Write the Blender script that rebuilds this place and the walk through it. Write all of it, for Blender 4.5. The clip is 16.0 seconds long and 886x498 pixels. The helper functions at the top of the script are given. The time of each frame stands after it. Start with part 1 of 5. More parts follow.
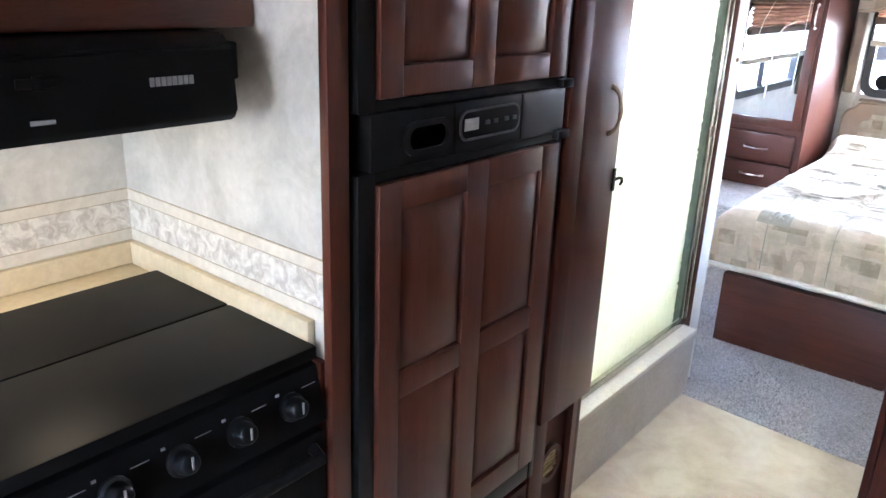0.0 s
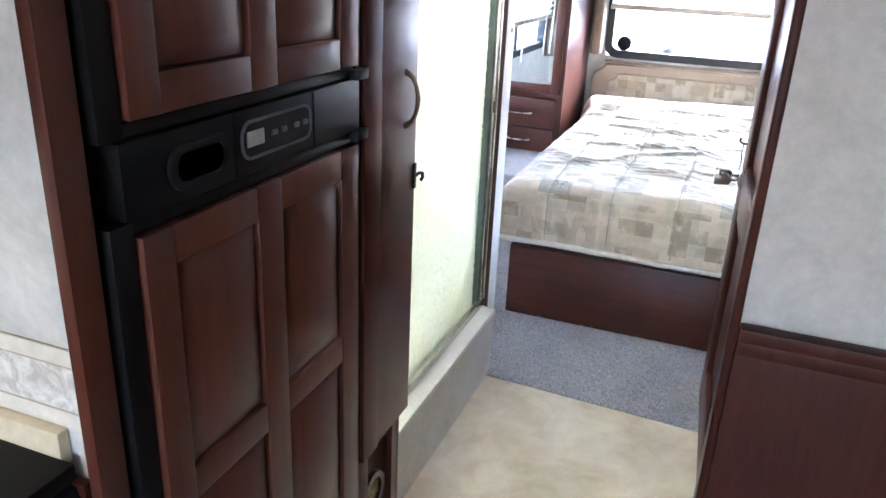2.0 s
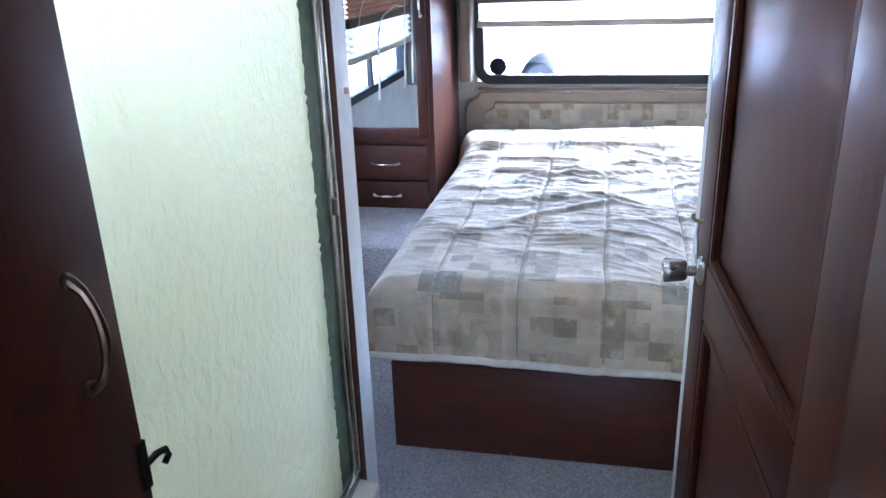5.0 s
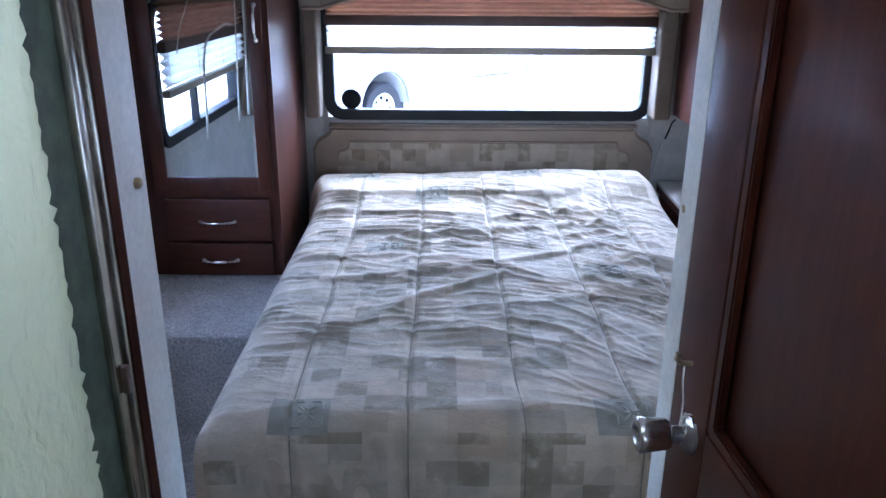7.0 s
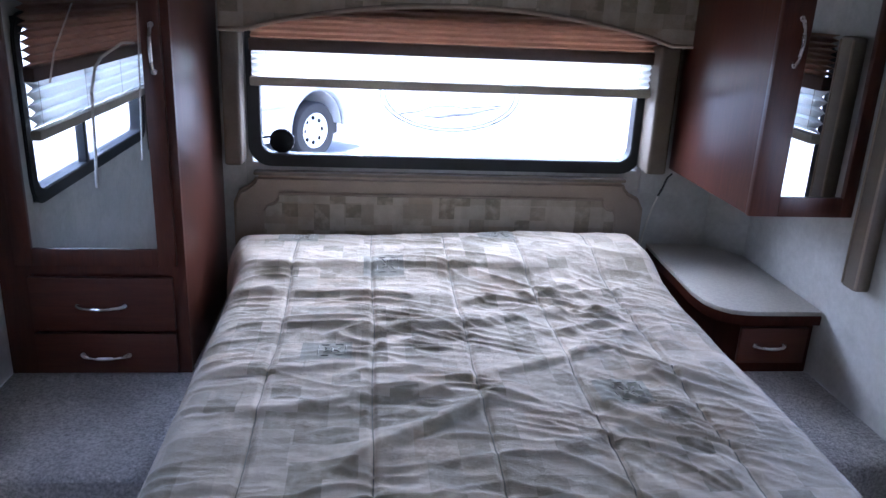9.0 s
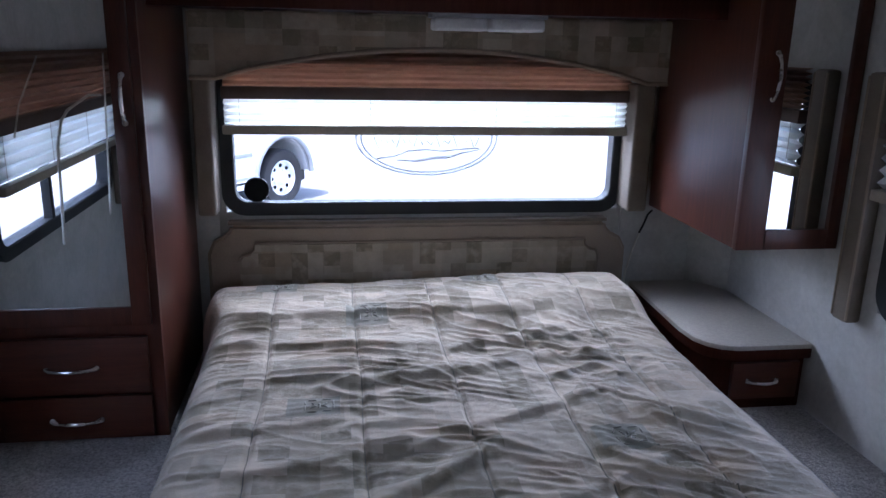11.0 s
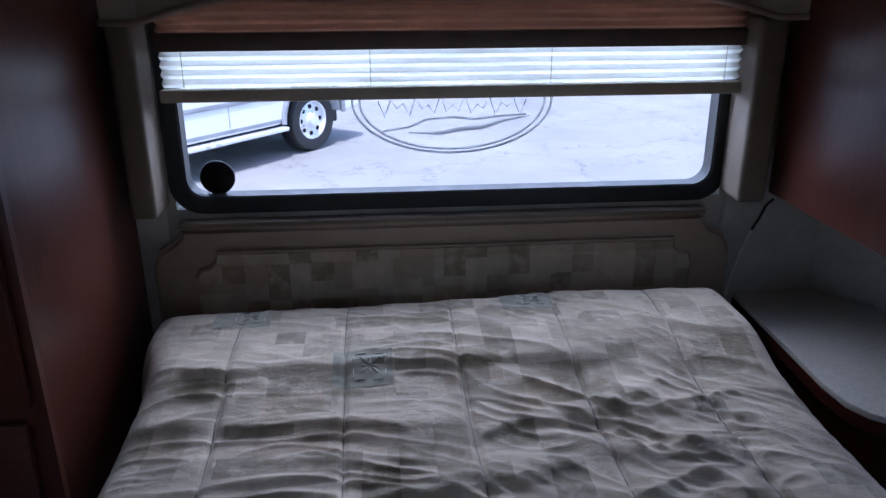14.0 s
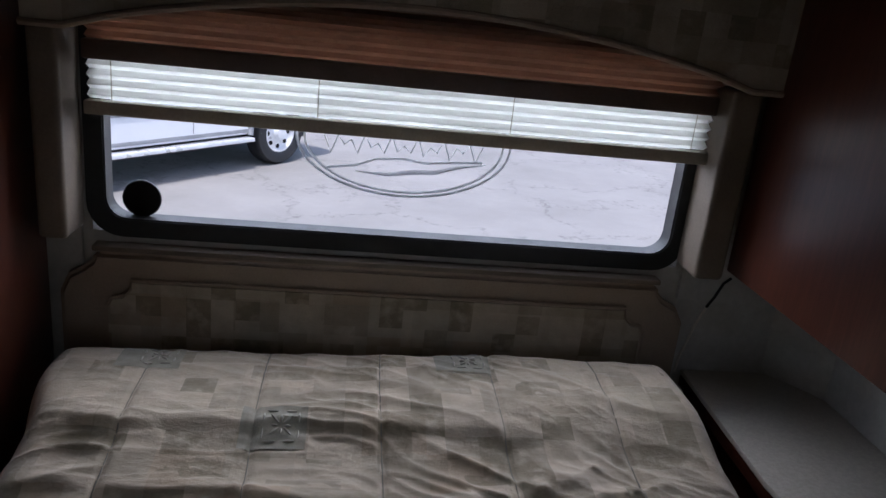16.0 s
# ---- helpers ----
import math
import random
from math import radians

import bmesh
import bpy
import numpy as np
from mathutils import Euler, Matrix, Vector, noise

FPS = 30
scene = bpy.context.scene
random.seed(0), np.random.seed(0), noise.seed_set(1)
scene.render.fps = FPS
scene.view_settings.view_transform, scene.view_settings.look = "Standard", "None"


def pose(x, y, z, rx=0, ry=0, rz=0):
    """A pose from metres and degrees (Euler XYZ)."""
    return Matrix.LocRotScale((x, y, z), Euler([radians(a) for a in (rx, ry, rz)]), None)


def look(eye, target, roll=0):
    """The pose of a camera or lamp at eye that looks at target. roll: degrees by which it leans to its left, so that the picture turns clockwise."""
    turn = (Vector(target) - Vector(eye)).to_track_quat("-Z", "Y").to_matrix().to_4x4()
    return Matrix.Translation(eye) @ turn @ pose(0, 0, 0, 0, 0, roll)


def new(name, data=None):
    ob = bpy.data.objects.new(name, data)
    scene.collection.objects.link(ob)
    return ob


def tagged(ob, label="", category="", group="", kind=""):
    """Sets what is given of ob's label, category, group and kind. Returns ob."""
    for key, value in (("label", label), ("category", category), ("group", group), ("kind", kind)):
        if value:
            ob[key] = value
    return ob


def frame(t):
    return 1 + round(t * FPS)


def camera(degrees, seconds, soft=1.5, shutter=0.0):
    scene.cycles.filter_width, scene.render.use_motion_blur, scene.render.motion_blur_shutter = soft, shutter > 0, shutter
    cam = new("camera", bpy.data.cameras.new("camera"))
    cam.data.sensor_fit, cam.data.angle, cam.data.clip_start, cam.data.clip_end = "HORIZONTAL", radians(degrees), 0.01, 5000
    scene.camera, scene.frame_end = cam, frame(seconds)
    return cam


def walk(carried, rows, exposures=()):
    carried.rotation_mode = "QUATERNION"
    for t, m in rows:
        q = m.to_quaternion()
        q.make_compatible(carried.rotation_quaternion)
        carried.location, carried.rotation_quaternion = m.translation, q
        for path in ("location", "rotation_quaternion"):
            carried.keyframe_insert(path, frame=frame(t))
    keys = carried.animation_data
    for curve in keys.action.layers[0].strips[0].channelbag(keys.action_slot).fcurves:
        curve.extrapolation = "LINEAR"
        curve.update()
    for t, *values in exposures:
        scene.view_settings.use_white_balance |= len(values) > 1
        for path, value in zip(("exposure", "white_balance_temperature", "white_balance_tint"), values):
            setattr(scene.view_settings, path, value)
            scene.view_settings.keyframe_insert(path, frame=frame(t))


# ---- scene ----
cam = camera(60.5, 16.0)
# seconds, eye, target, roll
PATH = [
    (0, (0.971, -2.718, 1.519), (-0.225, -1.262, 0.849), 2.1),
    (0.5, (0.97, -2.594, 1.522), (-0.201, -1.151, 0.784), 1.7),
    (1, (0.966, -2.549, 1.507), (-0.144, -1.1, 0.688), 0.3),
    (1.5, (0.856, -2.526, 1.501), (-0.049, -0.947, 0.672), 1.3),
    (2, (0.76, -2.519, 1.531), (0.103, -0.778, 0.798), 2.6),
    (2.5, (0.751, -2.444, 1.53), (0.182, -0.665, 0.814), 0.9),
    (3, (0.791, -2.192, 1.533), (0.189, -0.431, 0.801), -2.0),
    (3.5, (0.779, -2.059, 1.549), (0.178, -0.299, 0.815), -2.8),
    (4, (0.683, -1.954, 1.53), (0.186, -0.149, 0.827), -2.3),
    (4.2, (0.617, -1.896, 1.54), (0.206, -0.069, 0.838), -1.1),
    (6.3, (0.527, -1.199, 1.549), (0.148, 0.637, 0.854), -2.8),
    (6.5, (0.494, -1.164, 1.558), (0.231, 0.695, 0.869), -2.0),
    (7, (0.411, -0.945, 1.55), (0.425, 0.939, 0.879), 0.4),
    (7.5, (0.414, -0.749, 1.546), (0.546, 1.128, 0.868), 0.8),
    (8, (0.415, -0.547, 1.553), (0.598, 1.322, 0.866), 1.6),
    (8.5, (0.377, -0.38, 1.546), (0.565, 1.491, 0.864), 2.2),
    (9, (0.329, -0.257, 1.562), (0.528, 1.63, 0.931), 2.6),
    (9.2, (0.323, -0.229, 1.592), (0.511, 1.695, 1.079), 2.4),
    (11.3, (0.285, -0.177, 1.53), (0.577, 1.729, 1.002), 1.0),
    (11.5, (0.307, -0.117, 1.509), (0.586, 1.781, 0.941), 0.5),
    (12, (0.351, 0.103, 1.484), (0.618, 1.985, 0.863), -0.4),
    (12.5, (0.386, 0.275, 1.507), (0.716, 2.141, 0.867), -0.2),
    (13, (0.417, 0.362, 1.555), (0.878, 2.191, 0.889), 1.5),
    (13.5, (0.429, 0.484, 1.56), (0.835, 2.319, 0.876), 1.8),
    (14, (0.438, 0.633, 1.541), (0.597, 2.502, 0.846), -0.2),
    (14.5, (0.392, 0.688, 1.518), (0.515, 2.544, 0.782), -0.4),
    (15, (0.403, 0.682, 1.542), (0.67, 2.53, 0.826), 1.1),
    (15.5, (0.412, 0.674, 1.562), (0.837, 2.521, 0.924), 4.7),
    (16, (0.506, 0.782, 1.563), (0.762, 2.662, 0.933), 6.2),
]
walk(cam, [(t, look(e, a, r)) for t, e, a, r in PATH],
     [(0, 5.65, 5650, 13), (1.5, 5.5, 5600, 13), (2.5, 5.1, 5500, 13), (3.5, 4.75, 5450, 14), (4.2, 4.6, 5250, 13), (6.3, 3.75, 4800, 14), (8, 3.08, 4950, 18), (9, 2.84, 5150, 19),
      (11.3, 2.02, 5280, 18), (12.5, 1.64, 5200, 18), (13.5, 1.45, 5180, 18), (14.5, 1.18, 5120, 18), (15, 1.08, 5380, 17), (16, 0.9, 6000, 16)])

# ---- light ----
SUN_EL, SUN_AZ = 70.0, 182.0      # degrees; azimuth from +y towards +x
world = bpy.data.worlds.new("sky")
scene.world = world
world.use_nodes = True
wn = world.node_tree
sky = wn.nodes.new("ShaderNodeTexSky")
sky.sky_type, sky.sun_disc = "NISHITA", False
sky.sun_elevation, sky.sun_rotation = radians(SUN_EL), radians(SUN_AZ)
sky.air_density, sky.dust_density = 1.0, 2.5
wn.nodes["Background"].inputs[1].default_value = 0.15
wn.links.new(sky.outputs[0], wn.nodes["Background"].inputs[0])

sun_lamp = bpy.data.lights.new("sun", "SUN")
sun_lamp.energy, sun_lamp.angle, sun_lamp.color = 2.0, radians(0.6), (1.0, 0.95, 0.88)
sun = new("sun", sun_lamp)
d = Vector((math.sin(radians(SUN_AZ)) * math.cos(radians(SUN_EL)), math.cos(radians(SUN_AZ)) * math.cos(radians(SUN_EL)), math.sin(radians(SUN_EL))))
sun.matrix_world = look(d * 50, (0, 0, 0))


def area(name, place, aim, w, h, watts, colour=(1, 1, 1)):
    lamp = bpy.data.lights.new(name, "AREA")
    lamp.shape, lamp.size, lamp.size_y, lamp.energy, lamp.color = "RECTANGLE", w, h, watts, colour
    ob = new(name, lamp)
    ob.matrix_world = look(place, aim)
    return ob


# daylight at the openings: rear window, side windows, kitchen window, skylight
area("sky_light_rear", (0.61, 3.50, 1.72), (0.61, 1.0, 0.85), 2.2, 0.95, 14.8, (0.92, 0.96, 1.0))
area("sky_light_left", (-0.86, 1.0, 1.16), (0.5, 1.0, 0.7), 1.15, 0.55, 0.25, (0.92, 0.96, 1.0))
area("sky_light_right", (1.94, 1.06, 1.14), (0.5, 1.0, 0.7), 1.15, 0.55, 0.16, (0.92, 0.96, 1.0))
area("sky_light_kitchen", (0.75, -5.03, 1.35), (0.6, -2.0, 1.0), 1.3, 0.65, 0.14, (0.96, 0.98, 1.0))
area("sky_light_vent", (0.40, -0.40, 2.02), (0.40, -0.40, 0), 0.34, 0.34, 0.08, (1.0, 0.99, 0.96))
area("sky_light_shower", (-0.41, -0.52, 2.025), (-0.41, -0.52, 0), 0.44, 0.50, 0.095, (1.0, 0.98, 0.86))
# the small lamp under the range hood
area("hood_light", (-0.20, -2.29, 1.285), (-0.2, -2.2, 0), 0.12, 0.08, 0.045, (1.0, 0.78, 0.5))

# ---- materials ----
def material(name):
    m = bpy.data.materials.new(name)
    m.use_nodes = True
    return m, m.node_tree.nodes, m.node_tree.links, m.node_tree.nodes["Principled BSDF"]


def noise_tex(n, l, scale, detail=4, rough=0.6, stretch=(1, 1, 1), coord="Object", distortion=0.0):
    tc, mp, nz = n.new("ShaderNodeTexCoord"), n.new("ShaderNodeMapping"), n.new("ShaderNodeTexNoise")
    mp.inputs["Scale"].default_value = stretch
    nz.inputs["Scale"].default_value, nz.inputs["Detail"].default_value, nz.inputs["Roughness"].default_value = scale, detail, rough
    nz.inputs["Distortion"].default_value = distortion
    l.new(tc.outputs[coord], mp.inputs[0])
    l.new(mp.outputs[0], nz.inputs["Vector"])
    return nz


def ramp(n, l, source, stops):
    r = n.new("ShaderNodeValToRGB")
    while len(r.color_ramp.elements) < len(stops):
        r.color_ramp.elements.new(0.5)
    for e, (p, c) in zip(r.color_ramp.elements, stops):
        e.position, e.color = p, (*c, 1)
    l.new(source, r.inputs[0])
    return r


def mix(n, l, fac, a, b, mode="MIX"):
    x = n.new("ShaderNodeMix")
    x.data_type, x.blend_type = "RGBA", mode
    for value, i in ((fac, 0), (a, 6), (b, 7)):
        if isinstance(value, (int, float)):
            x.inputs[i].default_value = value
        elif isinstance(value, tuple):
            x.inputs[i].default_value = (*value, 1)
        else:
            l.new(value, x.inputs[i])
    return x.outputs[2]


def bump(n, l, height, b, strength, distance):
    u = n.new("ShaderNodeBump")
    u.inputs["Strength"].default_value, u.inputs["Distance"].default_value = strength, distance
    l.new(height, u.inputs["Height"])
    l.new(u.outputs[0], b.inputs["Normal"])
    return u


def speckled(name, colours, scale=6.0, rough=0.6, metal=0.0, fine=120.0, depth=0.0006, stretch=(1, 1, 1), spread=(0.35, 0.65), gloss_var=0.12, spec=0.5):
    """A surface with large patches and a fine grain of its own."""
    m, n, l, b = material(name)
    big = noise_tex(n, l, scale, 4, 0.6, stretch)
    small = noise_tex(n, l, fine, 3, 0.6, stretch)
    c = ramp(n, l, big.outputs["Fac"], [(spread[0], colours[0]), (spread[1], colours[-1])])
    g = ramp(n, l, small.outputs["Fac"], [(0.3, (0.90, 0.90, 0.90)), (0.7, (1.06, 1.06, 1.06))])
    l.new(mix(n, l, 1.0, c.outputs[0], g.outputs[0], "MULTIPLY"), b.inputs["Base Color"])
    r = n.new("ShaderNodeMapRange")
    r.inputs[3].default_value, r.inputs[4].default_value = max(0.02, rough - gloss_var), rough + gloss_var
    l.new(big.outputs["Fac"], r.inputs[0])
    l.new(r.outputs[0], b.inputs["Roughness"])
    b.inputs["Metallic"].default_value, b.inputs["Specular IOR Level"].default_value = metal, spec
    if depth:
        bump(n, l, small.outputs["Fac"], b, 0.5, depth)
    return m


def wood(name, dark, light, stretch, rough=0.30, coat=0.10, coat_rough=0.22, spec=0.42):
    """Stained cherry with fine lengthwise grain under a satin lacquer."""
    m, n, l, b = material(name)
    grain = noise_tex(n, l, 9, 6, 0.65, stretch, distortion=0.6)
    fine = noise_tex(n, l, 60, 3, 0.7, stretch)
    broad = noise_tex(n, l, 1.7, 2, 0.5)
    c = ramp(n, l, grain.outputs["Fac"], [(0.28, dark), (0.72, light)])
    g = ramp(n, l, fine.outputs["Fac"], [(0.35, (0.86, 0.85, 0.84)), (0.6, (1.04, 1.04, 1.04))])
    w = ramp(n, l, broad.outputs["Fac"], [(0.3, (0.85, 0.82, 0.8)), (0.7, (1.1, 1.1, 1.1))])
    l.new(mix(n, l, 1.0, mix(n, l, 1.0, c.outputs[0], g.outputs[0], "MULTIPLY"), w.outputs[0], "MULTIPLY"), b.inputs["Base Color"])
    r = n.new("ShaderNodeMapRange")
    r.inputs[3].default_value, r.inputs[4].default_value = rough - 0.06, rough + 0.14
    l.new(broad.outputs["Fac"], r.inputs[0])
    l.new(r.outputs[0], b.inputs["Roughness"])
    b.inputs["Coat Weight"].default_value, b.inputs["Coat Roughness"].default_value = coat, coat_rough
    b.inputs["Specular IOR Level"].default_value = spec
    bump(n, l, fine.outputs["Fac"], b, 0.12, 0.0004)
    return m


WOOD = wood("cherry", (0.062, 0.0165, 0.0095), (0.100, 0.030, 0.0165), (6, 6, 0.5))
WOOD_H = wood("cherry_crosswise", (0.062, 0.0165, 0.0095), (0.100, 0.030, 0.0165), (0.5, 0.5, 7))
WOOD_DARK = wood("dark_cherry", (0.042, 0.010, 0.006), (0.064, 0.017, 0.010), (6, 6, 0.5), 0.32, 0.02, 0.22, 0.10)
WOOD_DOOR = wood("lacquered_cherry", (0.050, 0.013, 0.0075), (0.080, 0.024, 0.0125), (6, 6, 0.5), 0.36, 0.07, 0.10, 0.14)
BLACK = speckled("black_plastic", [(0.004, 0.004, 0.0045), (0.007, 0.007, 0.0075)], 8, 0.36, fine=300, depth=0.0003, spec=0.16)
BLACK_GLOSS = speckled("black_enamel", [(0.006, 0.006, 0.006), (0.011, 0.010, 0.010)], 5, 0.46, fine=250, depth=0.0001, spec=0.08)
BEZEL = speckled("dull_silver", [(0.10, 0.10, 0.105), (0.15, 0.15, 0.155)], 20, 0.4, 0.6, depth=0)
HOLLOW_SHADE = speckled("hollow_shade_black", [(0.001, 0.001, 0.001), (0.002, 0.002, 0.002)], 8, 0.8, spec=0.05)
THREAD = speckled("taupe_thread", [(0.20, 0.18, 0.145), (0.27, 0.245, 0.20)], 40, 0.9)
REFRACTION = speckled("dark_green_refraction", [(0.055, 0.075, 0.04), (0.115, 0.145, 0.085)], 28, 0.6)
RUBBER = speckled("rubber", [(0.012, 0.012, 0.013), (0.022, 0.022, 0.024)], 10, 0.6)
STEEL = speckled("brushed_nickel", [(0.55, 0.53, 0.50), (0.68, 0.66, 0.63)], 12, 0.28, 1.0, depth=0.0001)
ALU = speckled("anodised_frame", [(0.42, 0.40, 0.34), (0.56, 0.53, 0.45)], 14, 0.22, 1.0, depth=0.0001)
BRONZE = speckled("dark_bronze", [(0.16, 0.11, 0.08), (0.24, 0.17, 0.13)], 20, 0.35, 1.0, depth=0.0001)
BRASS = speckled("worn_brass", [(0.42, 0.32, 0.18), (0.6, 0.5, 0.34)], 20, 0.35, 1.0, depth=0.0001)
WHITE = speckled("white_trim", [(0.70, 0.68, 0.63), (0.80, 0.78, 0.74)], 5, 0.5, fine=90)
ACRYLIC = speckled("cream_acrylic", [(0.62, 0.58, 0.49), (0.72, 0.68, 0.60)], 4, 0.35, fine=60, depth=0.0002)
# cream with the hood lamp's warm glow mixed into the colour
LIT_CREAM = speckled("warm_lit_cream_lip", [(0.58, 0.49, 0.32), (0.68, 0.59, 0.42)], 6, 0.45, fine=60, depth=0.0002)
PAN = speckled("shower_pan_face", [(0.50, 0.47, 0.40), (0.62, 0.58, 0.51)], 5, 0.45, fine=70, depth=0.0002)
SHOWER = speckled("shower_wall", [(0.78, 0.80, 0.72), (0.86, 0.88, 0.80)], 3, 0.3, fine=40, depth=0.0001)
CEIL = speckled("ceiling_vinyl", [(0.66, 0.64, 0.59), (0.74, 0.72, 0.68)], 4, 0.6)
PAD = speckled("taupe_vinyl_padding", [(0.27, 0.20, 0.14), (0.33, 0.25, 0.18)], 5, 0.5, fine=160, depth=0.0008)
PAD_LIGHT = speckled("beige_padding", [(0.155, 0.12, 0.085), (0.20, 0.155, 0.112)], 5, 0.55, fine=160, depth=0.0008)
LAMINATE = speckled("grey_laminate", [(0.40, 0.362, 0.305), (0.48, 0.44, 0.375)], 90, 0.4, fine=420, depth=0.0001)
PIPING = speckled("cream_binding", [(0.55, 0.50, 0.42), (0.66, 0.62, 0.54)], 12, 0.85, fine=300)
OLIVE = speckled("olive_cloth", [(0.28, 0.255, 0.195), (0.36, 0.33, 0.26)], 30, 0.9, fine=300, depth=0.001)
SCROLL = speckled("pale_scroll_thread", [(0.40, 0.37, 0.30), (0.48, 0.44, 0.365)], 40, 0.9)
LETTER = speckled("grey_print", [(0.28, 0.28, 0.28), (0.38, 0.38, 0.38)], 30, 0.4)
LINE = speckled("border_line", [(0.36, 0.31, 0.22), (0.46, 0.40, 0.30)], 30, 0.5)
MIRROR, n, l, b = material("mirror")
b.inputs["Base Color"].default_value, b.inputs["Metallic"].default_value, b.inputs["Roughness"].default_value = (0.86, 0.88, 0.88, 1), 1.0, 0.015


def wallpaper(name, base, blotch, warm, size=7):
    m, n, l, b = material(name)
    a = noise_tex(n, l, size, 5, 0.62, (1, 1, 1), distortion=0.8)
    s = noise_tex(n, l, 2.6, 3, 0.5)
    f = noise_tex(n, l, 55, 3, 0.6)
    c = ramp(n, l, a.outputs["Fac"], [(0.38, blotch), (0.60, base)])
    k = ramp(n, l, s.outputs["Fac"], [(0.60, (0, 0, 0)), (0.72, (0.55, 0.55, 0.55))])
    g = ramp(n, l, f.outputs["Fac"], [(0.3, (0.92, 0.92, 0.92)), (0.7, (1.05, 1.05, 1.05))])
    l.new(mix(n, l, 1.0, mix(n, l, k.outputs[0], c.outputs[0], warm), g.outputs[0], "MULTIPLY"), b.inputs["Base Color"])
    b.inputs["Roughness"].default_value = 0.48
    bump(n, l, f.outputs["Fac"], b, 0.4, 0.0006)
    return m


PAPER = wallpaper("grey_wallpaper", (0.52, 0.50, 0.46), (0.45, 0.43, 0.39), (0.50, 0.44, 0.36))
PAPER_K = wallpaper("kitchen_wallpaper", (0.60, 0.59, 0.55), (0.46, 0.46, 0.43), (0.58, 0.54, 0.46))
BAND = wallpaper("border_paper", (0.70, 0.68, 0.62), (0.44, 0.41, 0.37), (0.66, 0.60, 0.50), 42)
BAND_EDGE = speckled("border_edge_paper", [(0.58, 0.54, 0.46), (0.66, 0.62, 0.54)], 9, 0.45, fine=60)


def vinyl():
    m, n, l, b = material("marbled_vinyl_floor")
    a = noise_tex(n, l, 6, 7, 0.62, distortion=0.35)
    t = noise_tex(n, l, 1.6, 3, 0.5)
    c = ramp(n, l, a.outputs["Fac"], [(0.30, (0.50, 0.40, 0.26)), (0.52, (0.65, 0.56, 0.41)), (0.75, (0.76, 0.69, 0.56))])
    k = ramp(n, l, t.outputs["Fac"], [(0.35, (0.84, 0.82, 0.78)), (0.65, (1.08, 1.08, 1.08))])
    l.new(mix(n, l, 1.0, c.outputs[0], k.outputs[0], "MULTIPLY"), b.inputs["Base Color"])
    r = ramp(n, l, a.outputs["Fac"], [(0.3, (0.28, 0.28, 0.28)), (0.7, (0.42, 0.42, 0.42))])
    l.new(r.outputs[0], b.inputs["Roughness"])
    bump(n, l, a.outputs["Fac"], b, 0.15, 0.0006)
    return m


VINYL = vinyl()


def carpet_mat():
    m, n, l, b = material("grey_cut_pile_carpet")
    f = noise_tex(n, l, 120, 5, 0.75)
    c = noise_tex(n, l, 38, 3, 0.6)
    big = noise_tex(n, l, 5, 3, 0.6)
    k = ramp(n, l, f.outputs["Fac"], [(0.34, (0.22, 0.208, 0.20)), (0.5, (0.47, 0.445, 0.428)), (0.66, (0.74, 0.70, 0.675))])
    w = ramp(n, l, big.outputs["Fac"], [(0.3, (0.82, 0.82, 0.82)), (0.7, (1.12, 1.12, 1.12))])
    l.new(mix(n, l, 1.0, k.outputs[0], w.outputs[0], "MULTIPLY"), b.inputs["Base Color"])
    b.inputs["Roughness"].default_value = 1.0
    b.inputs["Sheen Weight"].default_value = 0.25
    add = n.new("ShaderNodeMath")
    l.new(f.outputs["Fac"], add.inputs[0]), l.new(c.outputs["Fac"], add.inputs[1])
    bump(n, l, add.outputs[0], b, 1.0, 0.014)
    return m


CARPET = carpet_mat()


